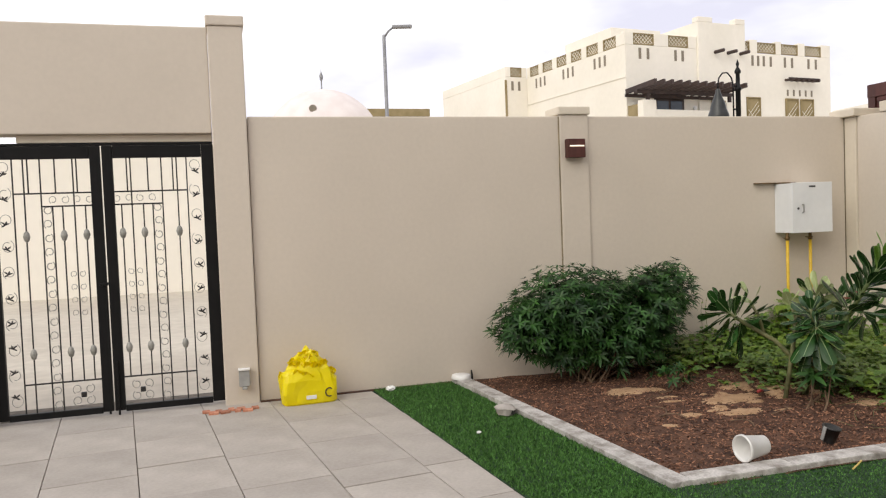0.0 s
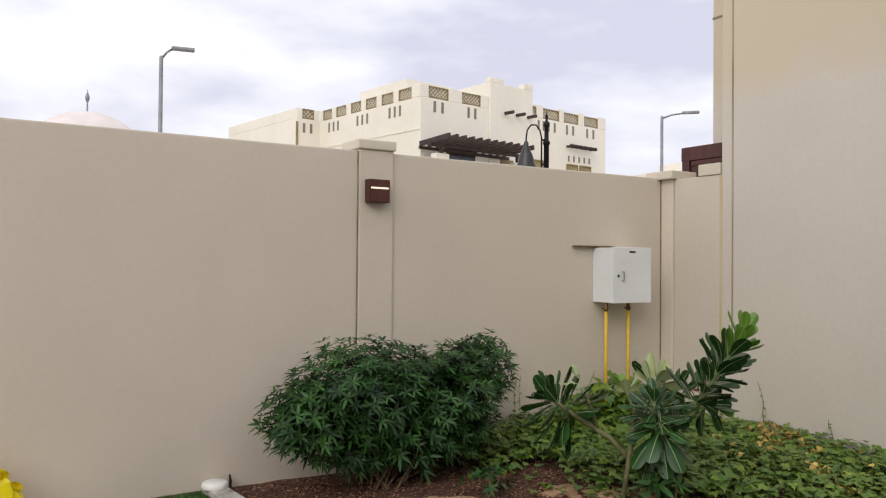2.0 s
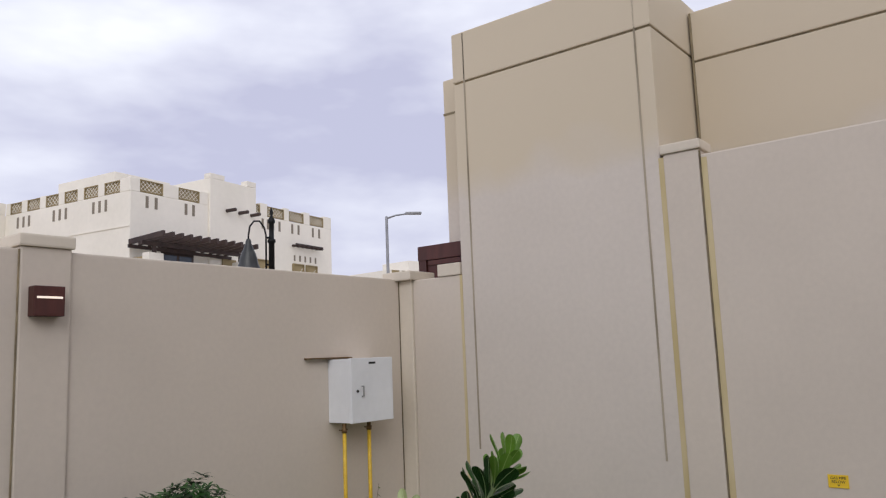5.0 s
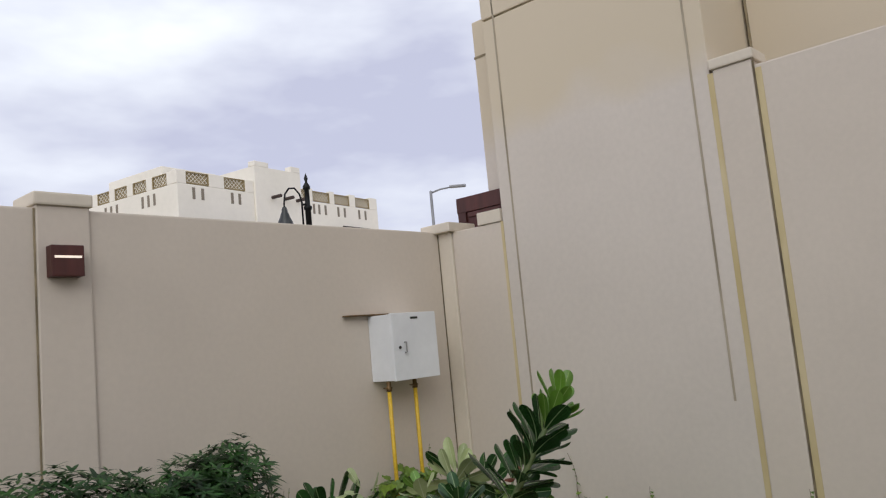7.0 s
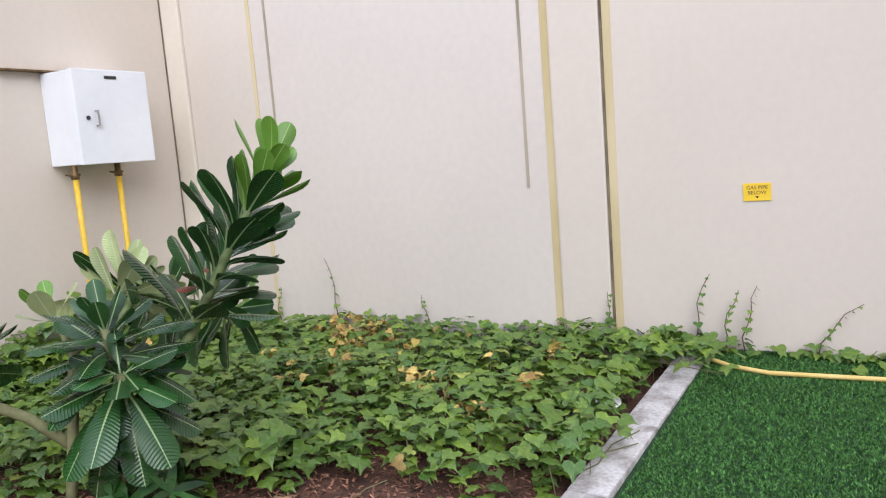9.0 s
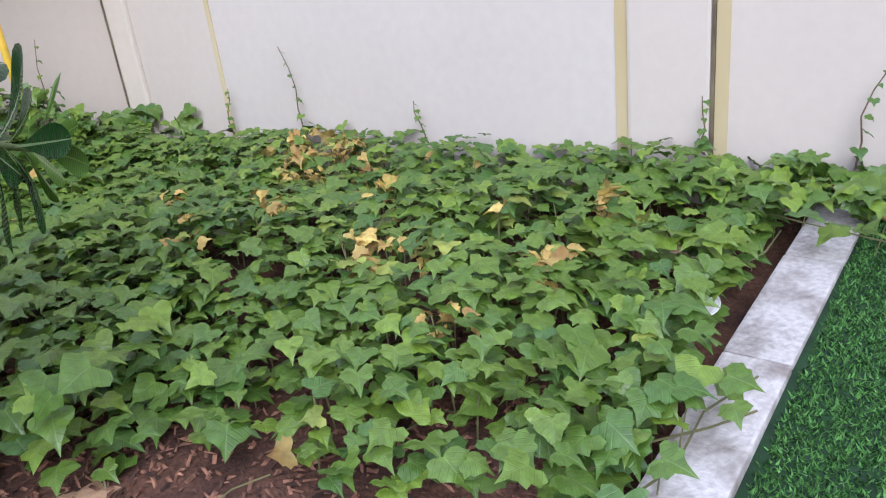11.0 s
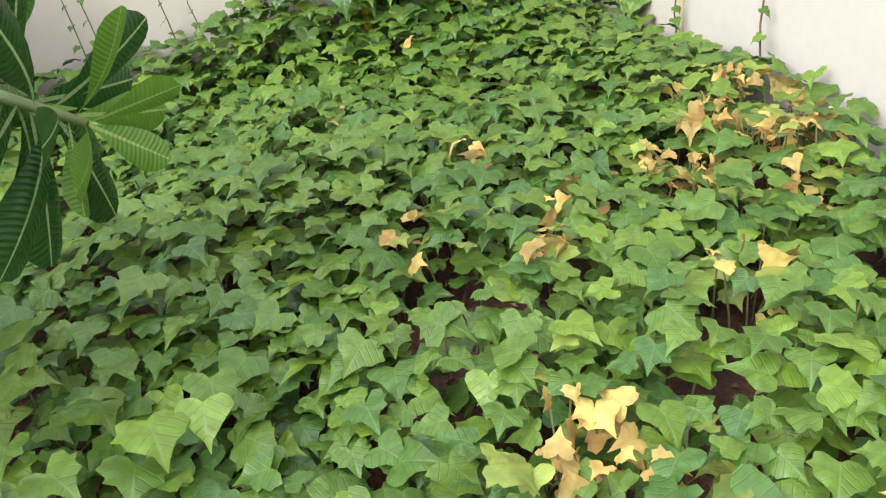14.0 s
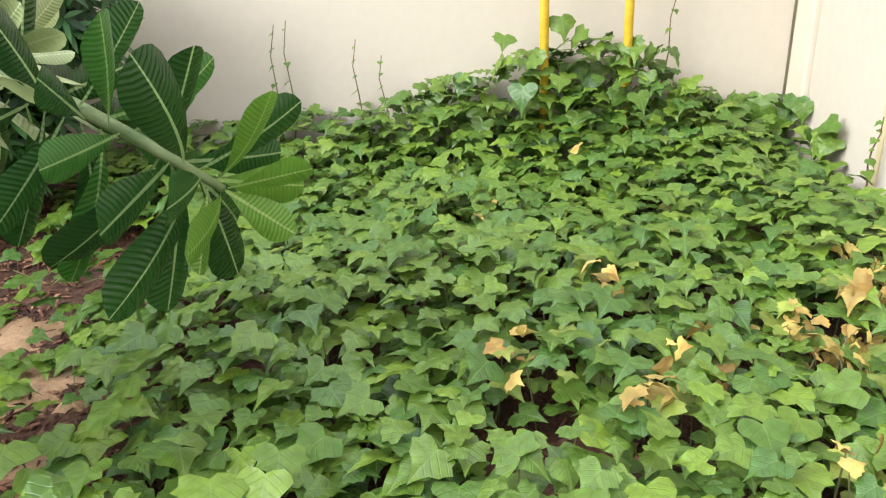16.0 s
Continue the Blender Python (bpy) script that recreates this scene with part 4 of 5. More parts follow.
def narrow_bush(name, label, base, lobes, count, size, stems):
    bush = thing(name, label, "shrub")
    vs, fs = [], []
    bm = bmesh.new()
    tips = []
    for _ in range(stems):
        c, r = rng.choices(lobes, weights=[l[1][0] * l[1][2] for l in lobes])[0]
        t = Vector((c[0] + rng.uniform(-.75, .75) * r[0], c[1] + rng.uniform(-.6, .6) * r[1], c[2] + rng.uniform(-.1, .75) * r[2]))
        b = Vector(base) + Vector((rng.gauss(0, 0.07), rng.gauss(0, 0.05), 0))
        k = b.lerp(t, 0.45) + Vector((0, 0, -0.06))
        ring(bm, [(*b, 0.010), (*k, 0.007), (*t, 0.003)], 5)
        tips.append((b, k, t))
    tagged(part("branch_tangle", bm, M_TWIG, bush, "thin brown branches"), kind="stuff")
    for _ in range(count):
        c, r = rng.choices(lobes, weights=[l[1][0] * l[1][2] for l in lobes])[0]
        d = Vector((rng.gauss(0, 1), rng.gauss(0, 1), rng.gauss(0.25, 1))).normalized()
        rad = rng.random() ** 0.33
        f = 1 + 0.22 * noise.noise((d.x * 2.5 + c[0], d.y * 2.5, d.z * 2.5))
        p = Vector(c) + Vector((d.x * r[0], d.y * r[1], d.z * r[2])) * rad * f
        if p.y > -0.03 or p.z < 0.05:
            continue
        leaflets(vs, fs, p, d + Vector((0, -0.15, 1.0)), size * rng.uniform(0.7, 1.1), rng.choice((5, 6, 7)))
    tagged(raw("foliage", vs, fs, M_BUSH, bush, "narrow pointed green leaflets"), kind="stuff")
    return bush


narrow_bush("bush", "wide green bush with narrow pointed leaves against the wall", (-3.2, -0.45, -0.02),
            [((-3.35, -0.48, 0.66), (0.58, 0.40, 0.33)), ((-3.78, -0.50, 0.50), (0.30, 0.30, 0.26)), ((-2.75, -0.46, 0.56), (0.48, 0.38, 0.36)), ((-2.38, -0.40, 0.74), (0.26, 0.28, 0.24)), ((-2.95, -0.48, 0.36), (0.62, 0.34, 0.26)), ((-3.4, -0.45, 0.36), (0.42, 0.30, 0.22))], 3600, 0.082, 26)
narrow_bush("seedling", "small light green seedling with narrow leaves", (-2.15, -1.95, -0.01), [((-2.15, -1.95, 0.22), (0.15, 0.15, 0.13))], 16, 0.12, 5)
narrow_bush("seedling", "low green seedling on the bare soil", (-2.75, -1.05, -0.01), [((-2.75, -1.05, 0.12), (0.18, 0.14, 0.09))], 22, 0.08, 6)

# ---------- kerb, turf, pavers ----------
def kerb_run(x0, y0, z0, x1, y1, z1, n, width=0.13):
    """Kerb stones end to end along a line whose top goes from z0 to z1."""
    L = math.hypot(x1 - x0, y1 - y0)
    a = math.degrees(math.atan2(y1 - y0, x1 - x0))
    dip = -math.degrees(math.atan2(z1 - z0, L))
    bm = bmesh.new()
    box(bm, 0.0012, -width / 2, -0.14, L / n - 0.0012, width / 2, 0.0, 0.007)
    me = mesh_of("kerb_stone", bm, M_KERB)
    for i in range(n):
        ob = new("kerb_stone", me)
        ob.parent = kerb
        ob.matrix_basis = pose(x0, y0, z0, 0, 0, a) @ pose(0, 0, 0, 0, dip, 0) @ pose(L * i / n, rng.uniform(-0.0015, 0.0015), rng.uniform(-0.0015, 0.0015))


kerb = thing("kerb", "pale grey concrete kerb round the planting bed", "kerb", kind="structure")
kerb_run(-3.90, -2.925, 0.035, -2.0, -2.985, 0.048, 3)
kerb_run(-2.0, -2.985, 0.048, -0.9, -3.042, 0.075, 2)
kerb_run(-0.9, -3.042, 0.075, -0.01, -3.10, 0.124, 2)
kerb_run(-3.962, -2.99, 0.035, -4.245, -0.02, 0.045, 4)

# artificial turf: backing and blades
LAWN = ((-5.02, 0.0), (-4.755, -2.95), (-4.1, -11.9), (-0.002, -11.9), (-0.002, -3.10), (-3.97, -2.93), (-4.25, 0.0))
bm = bmesh.new()
low = [bm.verts.new((x, y, -0.11)) for x, y in LAWN]
top = [bm.verts.new((x, y, 0.004)) for x, y in LAWN]
bm.faces.new(top)
for k in range(len(LAWN)):
    bm.faces.new((low[k], low[(k + 1) % len(LAWN)], top[(k + 1) % len(LAWN)], top[k]))
for cut in (-3.0, -2.5, -2.1, -1.7, -1.3, -1.0, -0.7, -0.4, -0.2):
    bmesh.ops.bisect_plane(bm, geom=bm.verts[:] + bm.edges[:] + bm.faces[:], plane_co=(cut, 0, 0), plane_no=(1, 0, 0))
for v in bm.verts:
    if v.co.z > -0.05:
        v.co.z += rise(v.co.x)
lawn = tagged(part("lawn", bm, M_TURFBASE), label="green artificial turf lawn", category="turf", kind="structure")


def pave_edge(y):
    return -5.02 + (5.02 - 4.755) * min(1.0, -y / 2.95) + max(0, -y - 2.95) * 0.066


nrng = np.random.default_rng(3)


def blades(n, x0, x1, y0, y1, h, w):
    xs, ys = nrng.uniform(x0, x1, n), nrng.uniform(y0, y1, n)
    keep = [i for i in range(n) if xs[i] > pave_edge(ys[i]) + 0.004 and not (xs[i] > -4.03 - 0.094 * (ys[i] + 2.99) and ys[i] > -2.968 - 0.049 * (xs[i] + 4.05))]
    xs, ys = xs[keep], ys[keep]
    n = len(xs)
    a, l = nrng.uniform(0, 6.28, n), nrng.uniform(0, 6.28, n)
    hh, ln = h * nrng.uniform(0.6, 1.2, n), nrng.uniform(0.2, 1.1, n) * h
    up = 0.11 * (np.maximum(0, xs + 2.5) / 2.5) ** 1.5
    hh = hh + up
    v = np.empty((n, 3, 3))
    v[:, 0] = np.stack([xs - w * np.cos(a), ys - w * np.sin(a), up + 0.003], 1)
    v[:, 1] = np.stack([xs + w * np.cos(a), ys + w * np.sin(a), up + 0.003], 1)
    v[:, 2] = np.stack([xs + ln * np.cos(l), ys + ln * np.sin(l), hh], 1)
    return v.reshape(-1, 3)


V = np.concatenate([blades(52000, -5.0, -4.08, -3.4, -0.02, 0.022, 0.0035), blades(26000, -4.9, -2.2, -3.9, -2.9, 0.016, 0.003),
                    blades(200000, -2.5, -0.01, -4.9, -2.98, 0.014, 0.0032), blades(40000, -5.0, -0.01, -7.5, -3.8, 0.018, 0.004)])
grass = raw("turf_blades", V.tolist(), np.arange(len(V)).reshape(-1, 3).tolist(), M_TURF, lawn)
tagged(grass, label="short green plastic grass blades", kind="stuff")

# pavers on a sand bed, the rows run with the turf's edge
pav = thing("pavement", "grey concrete pavers in front of the gate", "pavement", kind="structure")
bm = bmesh.new()
vsand = [bm.verts.new(p) for p in ((GX0, GY0, -0.012), (-4.12, GY0, -0.012), (-4.765, -2.95, -0.012), (-5.025, 0.0, -0.012), (-5.025, 0.6, -0.012), (GX0, 0.6, -0.012))]
bm.faces.new(vsand)
part("sand_bed", bm, M_SAND, pav, "dark joint sand")
turn = pose(-5.025, -0.02, 0, 0, 0, 6.5)
PW, PL = 0.515, 0.61
FIRST = {-1: 0.37, 0: 0.56, 1: 0.49, 2: 0.58, 3: 0.45}
bm = bmesh.new()
box(bm, 0.0025, 0.0035, -0.05, PW - 0.0025, PL - 0.0035, 0.0, 0.004)
me_full = mesh_of("paver", bm, M_PAVER)
bm = bmesh.new()
box(bm, 0.0025, 0.0035, -0.05, 0.33 - 0.0025, PL - 0.0035, 0.0, 0.004)
me_edge = mesh_of("paver", bm, M_PAVER)
bm = bmesh.new()
box(bm, 0.0025, 0.0035, -0.05, PW - 0.0025, 0.31 - 0.0035, 0.0, 0.004)
me_short = mesh_of("paver", bm, M_PAVER)
count = 0
for c in range(-1, 8):
    y = FIRST.get(c, 0.5 + rng.uniform(-0.1, 0.1))
    r = 0
    while y > -6.6 and count < 290:
        short = (c == 0 and r == 4) or (c > 3 and rng.random() < 0.1)
        h = 0.31 if short and c >= 0 else PL
        y -= h
        ob = new("paver", me_edge if c < 0 else (me_short if h < 0.4 else me_full))
        ob.parent = pav
        x = -0.33 if c < 0 else -0.33 - PW * (c + 1)
        ob.matrix_basis = turn @ pose(x, y, rng.uniform(-0.002, 0.002), rng.uniform(-0.15, 0.15), rng.uniform(-0.15, 0.15), 0)
        count += 1
        r += 1
# dark gap of earth at the wall's foot
boxpart("earth_gap", (-5.94, -0.05, -0.03, -4.15, -0.003, 0.008), M_SOIL, pav, 0)

# ---------- the gate ----------
def scroll(bm, x, z, r, flip, rad=0.0035):
    """A small C-scroll in the plane of the gate."""
    pts = []
    for k in range(13):
        a = radians(-60 + 30 * k) * flip
        q = r * (1 - 0.035 * k)
        pts.append((x + flip * q * math.cos(a) * 0.9, 0, z + q * math.sin(a), rad))
    ring(bm, pts, 4)


leaf_gate = thing("gate_leaf", "black framed wrought iron gate leaf, closed", "gate", at=pose(-7.05, 0.06, 0), group="gate leaves")
for nm, d in (("stile", (0.006, -0.022, 0.03, 0.082, 0.022, 2.10)), ("stile", (0.742, -0.022, 0.03, 0.835, 0.022, 2.10)), ("rail", (0.083, -0.021, 2.005, 0.741, 0.021, 2.10)), ("rail", (0.083, -0.021, 0.02, 0.741, 0.021, 0.07))):
    boxpart(nm, d, M_BLACK, leaf_gate, 0.005)
for x0, x1, z in ((0.073, 0.625, 1.745), (0.073, 0.435, 1.645), (0.073, 0.625, 0.29)):
    boxpart("cross_bar", (x0, -0.006, z - 0.006, x1, 0.006, z + 0.006), M_IRON, leaf_gate, 0.002)
for x, z0, z1 in ((0.13, 0.29, 1.645), (0.207, 0.29, 2.005), (0.29, 0.29, 1.645), (0.36, 0.07, 1.645), (0.18, 1.745, 2.005), (0.333, 1.745, 2.005), (0.435, 0.07, 2.005), (0.55, 0.07, 2.005), (0.625, 0.07, 2.005), (0.52, 1.745, 2.005)):
    boxpart("bar", (x - 0.005, -0.005, z0, x + 0.005, 0.005, z1), M_IRON, leaf_gate, 0.0015)
for x, z in ((0.13, 1.42), (0.29, 1.42), (0.55, 1.42), (0.13, 0.52), (0.29, 0.52), (0.55, 0.52)):
    bm = bmesh.new()
    lathe(bm, [(0.004, -0.045), (0.018, -0.03), (0.026, 0), (0.018, 0.03), (0.004, 0.045)], 8, (x, 0, z))
    part("knot", bm, M_GREYIRON, leaf_gate, "grey twisted basket knot", smooth=True)
def one_scroll(x, z, size, way, thick):
    bm = bmesh.new()
    scroll(bm, x, z, size, way, thick)
    part("scroll", bm, M_GREYIRON, leaf_gate, "grey iron scroll")


for k in range(15):
    one_scroll(0.397, 0.12 + 0.107 * k, 0.036, 1 if k % 2 else -1, 0.004)
for k in range(10):
    one_scroll(0.683, 0.17 + 0.197 * k, 0.052, 1 if k % 2 else -1, 0.003)
for k in range(10):
    z = 0.20 + 0.188 * k
    s = 1 if k % 2 else -1
    bm = bmesh.new()
    for a, l in ((40, 0.04), (-30, 0.034), (110, 0.03), (160, 0.034)):
        ring(bm, [(0.69, 0, z, 0.006), (0.69 + s * l * math.cos(radians(a)) * 0.6, -0.004, z + l * math.sin(radians(a)) * 0.6, 0.008), (0.69 + s * l * math.cos(radians(a)), 0, z + l * math.sin(radians(a)), 0.001)], 4)
    part("iron_sprig", bm, M_IRON, leaf_gate)
for z in (0.82, 0.92, 1.02, 1.12):
    for f in (1, -1):
        one_scroll(0.207 + f * 0.03, z, 0.026, f, 0.003)
for k in range(4):
    one_scroll(0.10 + 0.085 * k, 1.695, 0.032, 1 if k % 2 else -1, 0.003)
for sx in (1, -1):
    for sz in (1, -1):
        one_scroll(0.215 + sx * 0.045, 0.18 + sz * 0.045, 0.038, sx, 0.004)
boxpart("boss", (0.195, -0.012, 0.16, 0.235, 0.012, 0.20), M_IRON, leaf_gate, 0.006)
boxpart("lock_lever", (-0.055, -0.05, 1.02, 0.012, -0.035, 1.04), M_BLACK, leaf_gate, 0.004)
boxpart("drop_bolt", (0.03, -0.04, -0.01, 0.045, -0.024, 0.42), M_BLACK, leaf_gate, 0.003)
copy_thing(leaf_gate, pose(-7.05, 0.06, 0, 0, 0, 180))
boxpart_frame = thing("gate_frame", "black painted steel frame round the gate", "gate frame", kind="structure")
boxpart("head", (-7.885, 0.035, 2.103, -6.218, 0.085, 2.122), M_BLACK, boxpart_frame, 0.003)

# the wall across the street, seen through the gate
ow = thing("wall_street", "pale wall across the street", "wall", kind="structure")
boxpart("wall_body", (-26, 13.0, -0.12, 1.0, 13.2, 3.45), M_HOUSE, ow, 0.01)

# ---------- at the gate ----------
bag = thing("shopping_bag", "crumpled yellow plastic shopping bag on the pavers", "bag", at=pose(-5.565, -0.20, 0.0, 0, 0, 4))
bm = bmesh.new()
rows = []
prof = ((0.0, 0.205, 0.085), (0.012, 0.215, 0.095), (0.10, 0.222, 0.100), (0.18, 0.215, 0.095), (0.24, 0.205, 0.085), (0.275, 0.180, 0.080), (0.305, 0.150, 0.072), (0.335, 0.128, 0.066), (0.365, 0.112, 0.058), (0.392, 0.092, 0.050), (0.405, 0.05, 0.03))
for z, a, b in prof:
    row = []
    for k in range(40):
        t = 2 * math.pi * k / 40
        c, s = math.cos(t), math.sin(t)
        e = 0.45 if z < 0.26 else 0.75
        x, y = a * abs(c) ** e * (1 if c > 0 else -1), b * abs(s) ** e * (1 if s > 0 else -1)
        f = 1 + (0.05 + 0.75 * z) * noise.noise((x * 15, y * 15, z * 13)) * 1.2 + 0.12 * z * noise.noise((x * 40, y * 40, z * 34))
        row.append(bm.verts.new((x * f - 0.05 * z, y * f, z + 0.06 * z * noise.noise((x * 15, y * 15, 3)) * 4)))
    rows.append(row)
for r0, r1 in zip(rows, rows[1:]):
    for k in range(40):
        bm.faces.new((r0[k], r0[(k + 1) % 40], r1[(k + 1) % 40], r1[k]))
bm.faces.new(rows[0][::-1])
bm.faces.new(rows[-1])
part("sack", bm, M_BAG, bag)
for x, y, z, w, h, a, tl in ((-0.20, -0.03, 0.24, 0.09, 0.06, 20, 20), (0.09, -0.055, 0.30, 0.13, 0.075, -35, 25), (-0.03, -0.03, 0.37, 0.11, 0.09, 70, 10), (0.035, -0.05, 0.375, 0.10, 0.08, -60, 18), (-0.11, -0.05, 0.325, 0.12, 0.08, 40, 24), (0.02, -0.075, 0.30, 0.14, 0.10, 8, 30), (0.17, -0.05, 0.235, 0.09, 0.09, -50, 20), (-0.06, -0.085, 0.235, 0.16, 0.09, 22, 28)):
    bm = bmesh.new()
    g = [[bm.verts.new((w * (i / 6 - 0.5), -0.012 * math.sin(i * 1.7 + j) , h * (j / 4 - 0.5) * (1 - 0.5 * abs(i / 6 - 0.5)))) for i in range(7)] for j in range(5)]
    for j in range(4):
        for i in range(6):
            bm.faces.new((g[j][i], g[j][i + 1], g[j + 1][i + 1], g[j + 1][i]))
    r = bmesh.ops.solidify(bm, geom=bm.faces[:], thickness=0.006)
    part("handle_flap", bm, M_BAG, bag, at=pose(x, y, z, tl, a, 0))
bm = bmesh.new()
ring(bm, [(0.145 + 0.03 * math.cos(radians(a)), -0.102, 0.085 + 0.034 * math.sin(radians(a)), 0.005) for a in range(50, 320, 25)], 5)
part("print_mark", bm, M_PRINT, bag, "dark printed curve")
boxpart("label", (-0.04, -0.106, 0.045, 0.04, -0.097, 0.075), M_PAPER, bag, 0.001, "pale label")

sock = thing("outdoor_socket", "grey weatherproof socket on the gate pillar", "socket", at=pose(-6.06, -0.04, 0.15))
boxpart("body", (-0.042, -0.055, 0.0, 0.042, 0.0, 0.13), M_GREYPLASTIC, sock, 0.008)
boxpart("hood", (-0.046, -0.062, 0.132, 0.046, 0.0, 0.145), M_PAPER, sock, 0.003, "white lid edge")
boxpart("plug", (-0.02, -0.075, -0.02, 0.02, -0.03, -0.001), M_GREYPLASTIC, sock, 0.005)

bm = bmesh.new()
box(bm, -0.045, -0.028, 0, 0.045, 0.028, 0.018, 0.003)
me_frag = mesh_of("brick_fragment", bm, M_BRICKRED)
for i in range(9):
    ob = new("brick_fragment", me_frag)
    ob.matrix_basis = pose(-6.36 + 0.045 * i + rng.uniform(-.01, .01), -0.235 - 0.05 * (i % 2) + rng.uniform(-.015, .015), 0.001, rng.uniform(0, 5), 0, rng.uniform(-25, 25)) @ Matrix.Diagonal((rng.uniform(.5, 1.0), rng.uniform(.6, 1.1), 1, 1))
    tagged(ob, label="broken red brick fragment on the pavers", category="brick fragment", group="brick fragments")

lamp = thing("wall_lamp", "square red-brown wall lamp with a lit slot", "lamp", at=pose(-3.07, -0.019, 1.94))
boxpart("housing", (-0.085, -0.075, 0.0, 0.085, 0.0, 0.168), M_BROWNWOOD, lamp, 0.005)
boxpart("slot", (-0.070, -0.079, 0.098, 0.070, -0.0745, 0.110), M_LAMPLIT, lamp, 0, "glowing slot")

# ---------- meter cabinet and gas pipes ----------
cab = thing("meter_cabinet", "white metal meter cabinet fixed to the wall", "cabinet")
boxpart("body", (-0.885, -0.225, 1.165, -0.425, -0.002, 1.645), M_WHITEBOX, cab, 0.004)
door = boxpart("door", (-0.889, -0.255, 1.162, -0.421, -0.228, 1.650), M_WHITEBOX, cab, 0.004)
bm = bmesh.new()
ring(bm, [(-0.775, -0.256, 1.435, 0.006), (-0.775, -0.275, 1.437, 0.006), (-0.775, -0.275, 1.362, 0.006), (-0.775, -0.256, 1.360, 0.006)], 6)
part("handle", bm, M_CHROME, door, "steel handle")
bm = bmesh.new()
lathe(bm, [(0.001, 0.006), (0.011, 0.006), (0.011, 0)], 12)
part("lock", bm, M_DARKPOT, door, at=pose(-0.825, -0.256, 1.40, 90))
boxpart("nameplate", (-0.695, -0.258, 1.602, -0.620, -0.2548, 1.618), M_PRINT, door, 0, "black nameplate")
boxpart("rain_sheet", (-1.13, -0.045, 1.652, -0.66, -0.002, 1.662), M_BRASS, cab, 0.001, "thin rusty cover sheet")
for x in (-0.868, -0.598):
    gas = thing("gas_pipe", "yellow painted gas pipe below the meter cabinet", "pipe", at=pose(x, -0.15, 0), group="gas pipes")
    bm = bmesh.new()
    ring(bm, [(0, 0, -0.05, 0.015), (0, 0, 0.6, 0.015), (0, 0, 1.09, 0.015)], 12)
    part("tube", bm, M_YPIPE, gas, smooth=True)
    bm = bmesh.new()
    lathe(bm, [(0.015, 1.091), (0.021, 1.092), (0.021, 1.12), (0.016, 1.125), (0.016, 1.163)], 10)
    part("fitting", bm, M_BRASS, gas, "rusty brass fitting", smooth=True)
    bm = bmesh.new()
    ring(bm, [(-0.055, 0, 1.118, 0.004), (-0.02, -0.004, 1.112, 0.006), (0.03, 0, 1.115, 0.006)], 6)
    part("valve_lever", bm, M_BRASS, gas)

# ---------- gas sign ----------
sign = thing("warning_sign", "small yellow warning sign on the wall, GAS PIPE BELOW", "sign", at=pose(-0.002, -3.361, 0.817, 90, 0, -90))
boxpart("plate", (-0.056, -0.038, 0.0, 0.056, 0.038, 0.003), M_YSIGN, sign, 0.001)


def lettering(text, size, x, y, parent):
    cu = bpy.data.curves.new("lettering", "FONT")
    cu.body, cu.size, cu.align_x, cu.extrude = text, size, "CENTER", 0.0004
    tmp = new("lettering", cu)
    me = bpy.data.meshes.new_from_object(tmp)
    bpy.data.objects.remove(tmp)
    me.materials.append(M_PRINT)
    ob = new("lettering", me)
    ob.parent = parent
    ob.matrix_basis = pose(x, y, 0.0036)
    return ob


lettering("GAS PIPE", 0.022, 0, 0.012, sign)
lettering("BELOW", 0.022, 0, -0.010, sign)
bm = bmesh.new()
ar = [bm.verts.new(p) for p in ((-0.008, -0.018, 0.0036), (0.008, -0.018, 0.0036), (0, -0.028, 0.0036))]
bm.faces.new(ar)
bmesh.ops.solidify(bm, geom=bm.faces[:], thickness=0.0004)
part("arrow", bm, M_PRINT, sign)

# ---------- loose things on bed and lawn ----------
pot = thing("flower_pot", "white plastic flower pot lying on its side", "pot", at=pose(-3.40, -2.83, 0.105, 0, 90, 5) @ Matrix.Scale(0.8, 4))
bm = bmesh.new()
lathe(bm, [(0.001, 0.095), (0.062, 0.095), (0.066, 0.09), (0.088, -0.085), (0.096, -0.087), (0.096, -0.105), (0.086, -0.105), (0.080, -0.08), (0.058, 0.085), (0.001, 0.085)], 28)
part("shell", bm, M_POT, pot, smooth=True)
bm = bmesh.new()
lathe(bm, [(0.001, 0.02), (0.05, 0.03), (0.066, 0.05), (0.06, 0.084), (0.001, 0.084)], 16)
part("soil_lump", bm, M_SOIL, pot, "dry soil inside")
dp = thing("planter_pot", "small dark plastic pot half sunk in the soil", "pot", at=pose(-2.72, -2.64, 0.0, 12, 8, 0) @ Matrix.Scale(0.78, 4))
bm = bmesh.new()
lathe(bm, [(0.05, 0.0), (0.066, 0.115), (0.072, 0.115), (0.072, 0.125), (0.060, 0.125), (0.045, 0.01), (0.001, 0.01)], 20)
part("shell", bm, M_DARKPOT, dp, smooth=True)
boxpart("tag", (-0.082, -0.03, 0.02, -0.074, 0.0, 0.13), M_GREYPLASTIC, dp, 0.002, "grey plastic rim piece")
sau = thing("saucer", "white plastic saucer upside down on the kerb end", "saucer", at=pose(-4.245, -0.10, 0.046))
bm = bmesh.new()
lathe(bm, [(0.085, 0.0), (0.088, 0.006), (0.080, 0.03), (0.072, 0.036), (0.001, 0.036)], 24)
part("dish", bm, M_POT, sau, smooth=True)
bm = bmesh.new()
ring(bm, [(0, 0, -0.02, 0.010), (0.002, 0.002, 0.06, 0.010), (-0.004, 0, 0.10, 0.006)], 7)
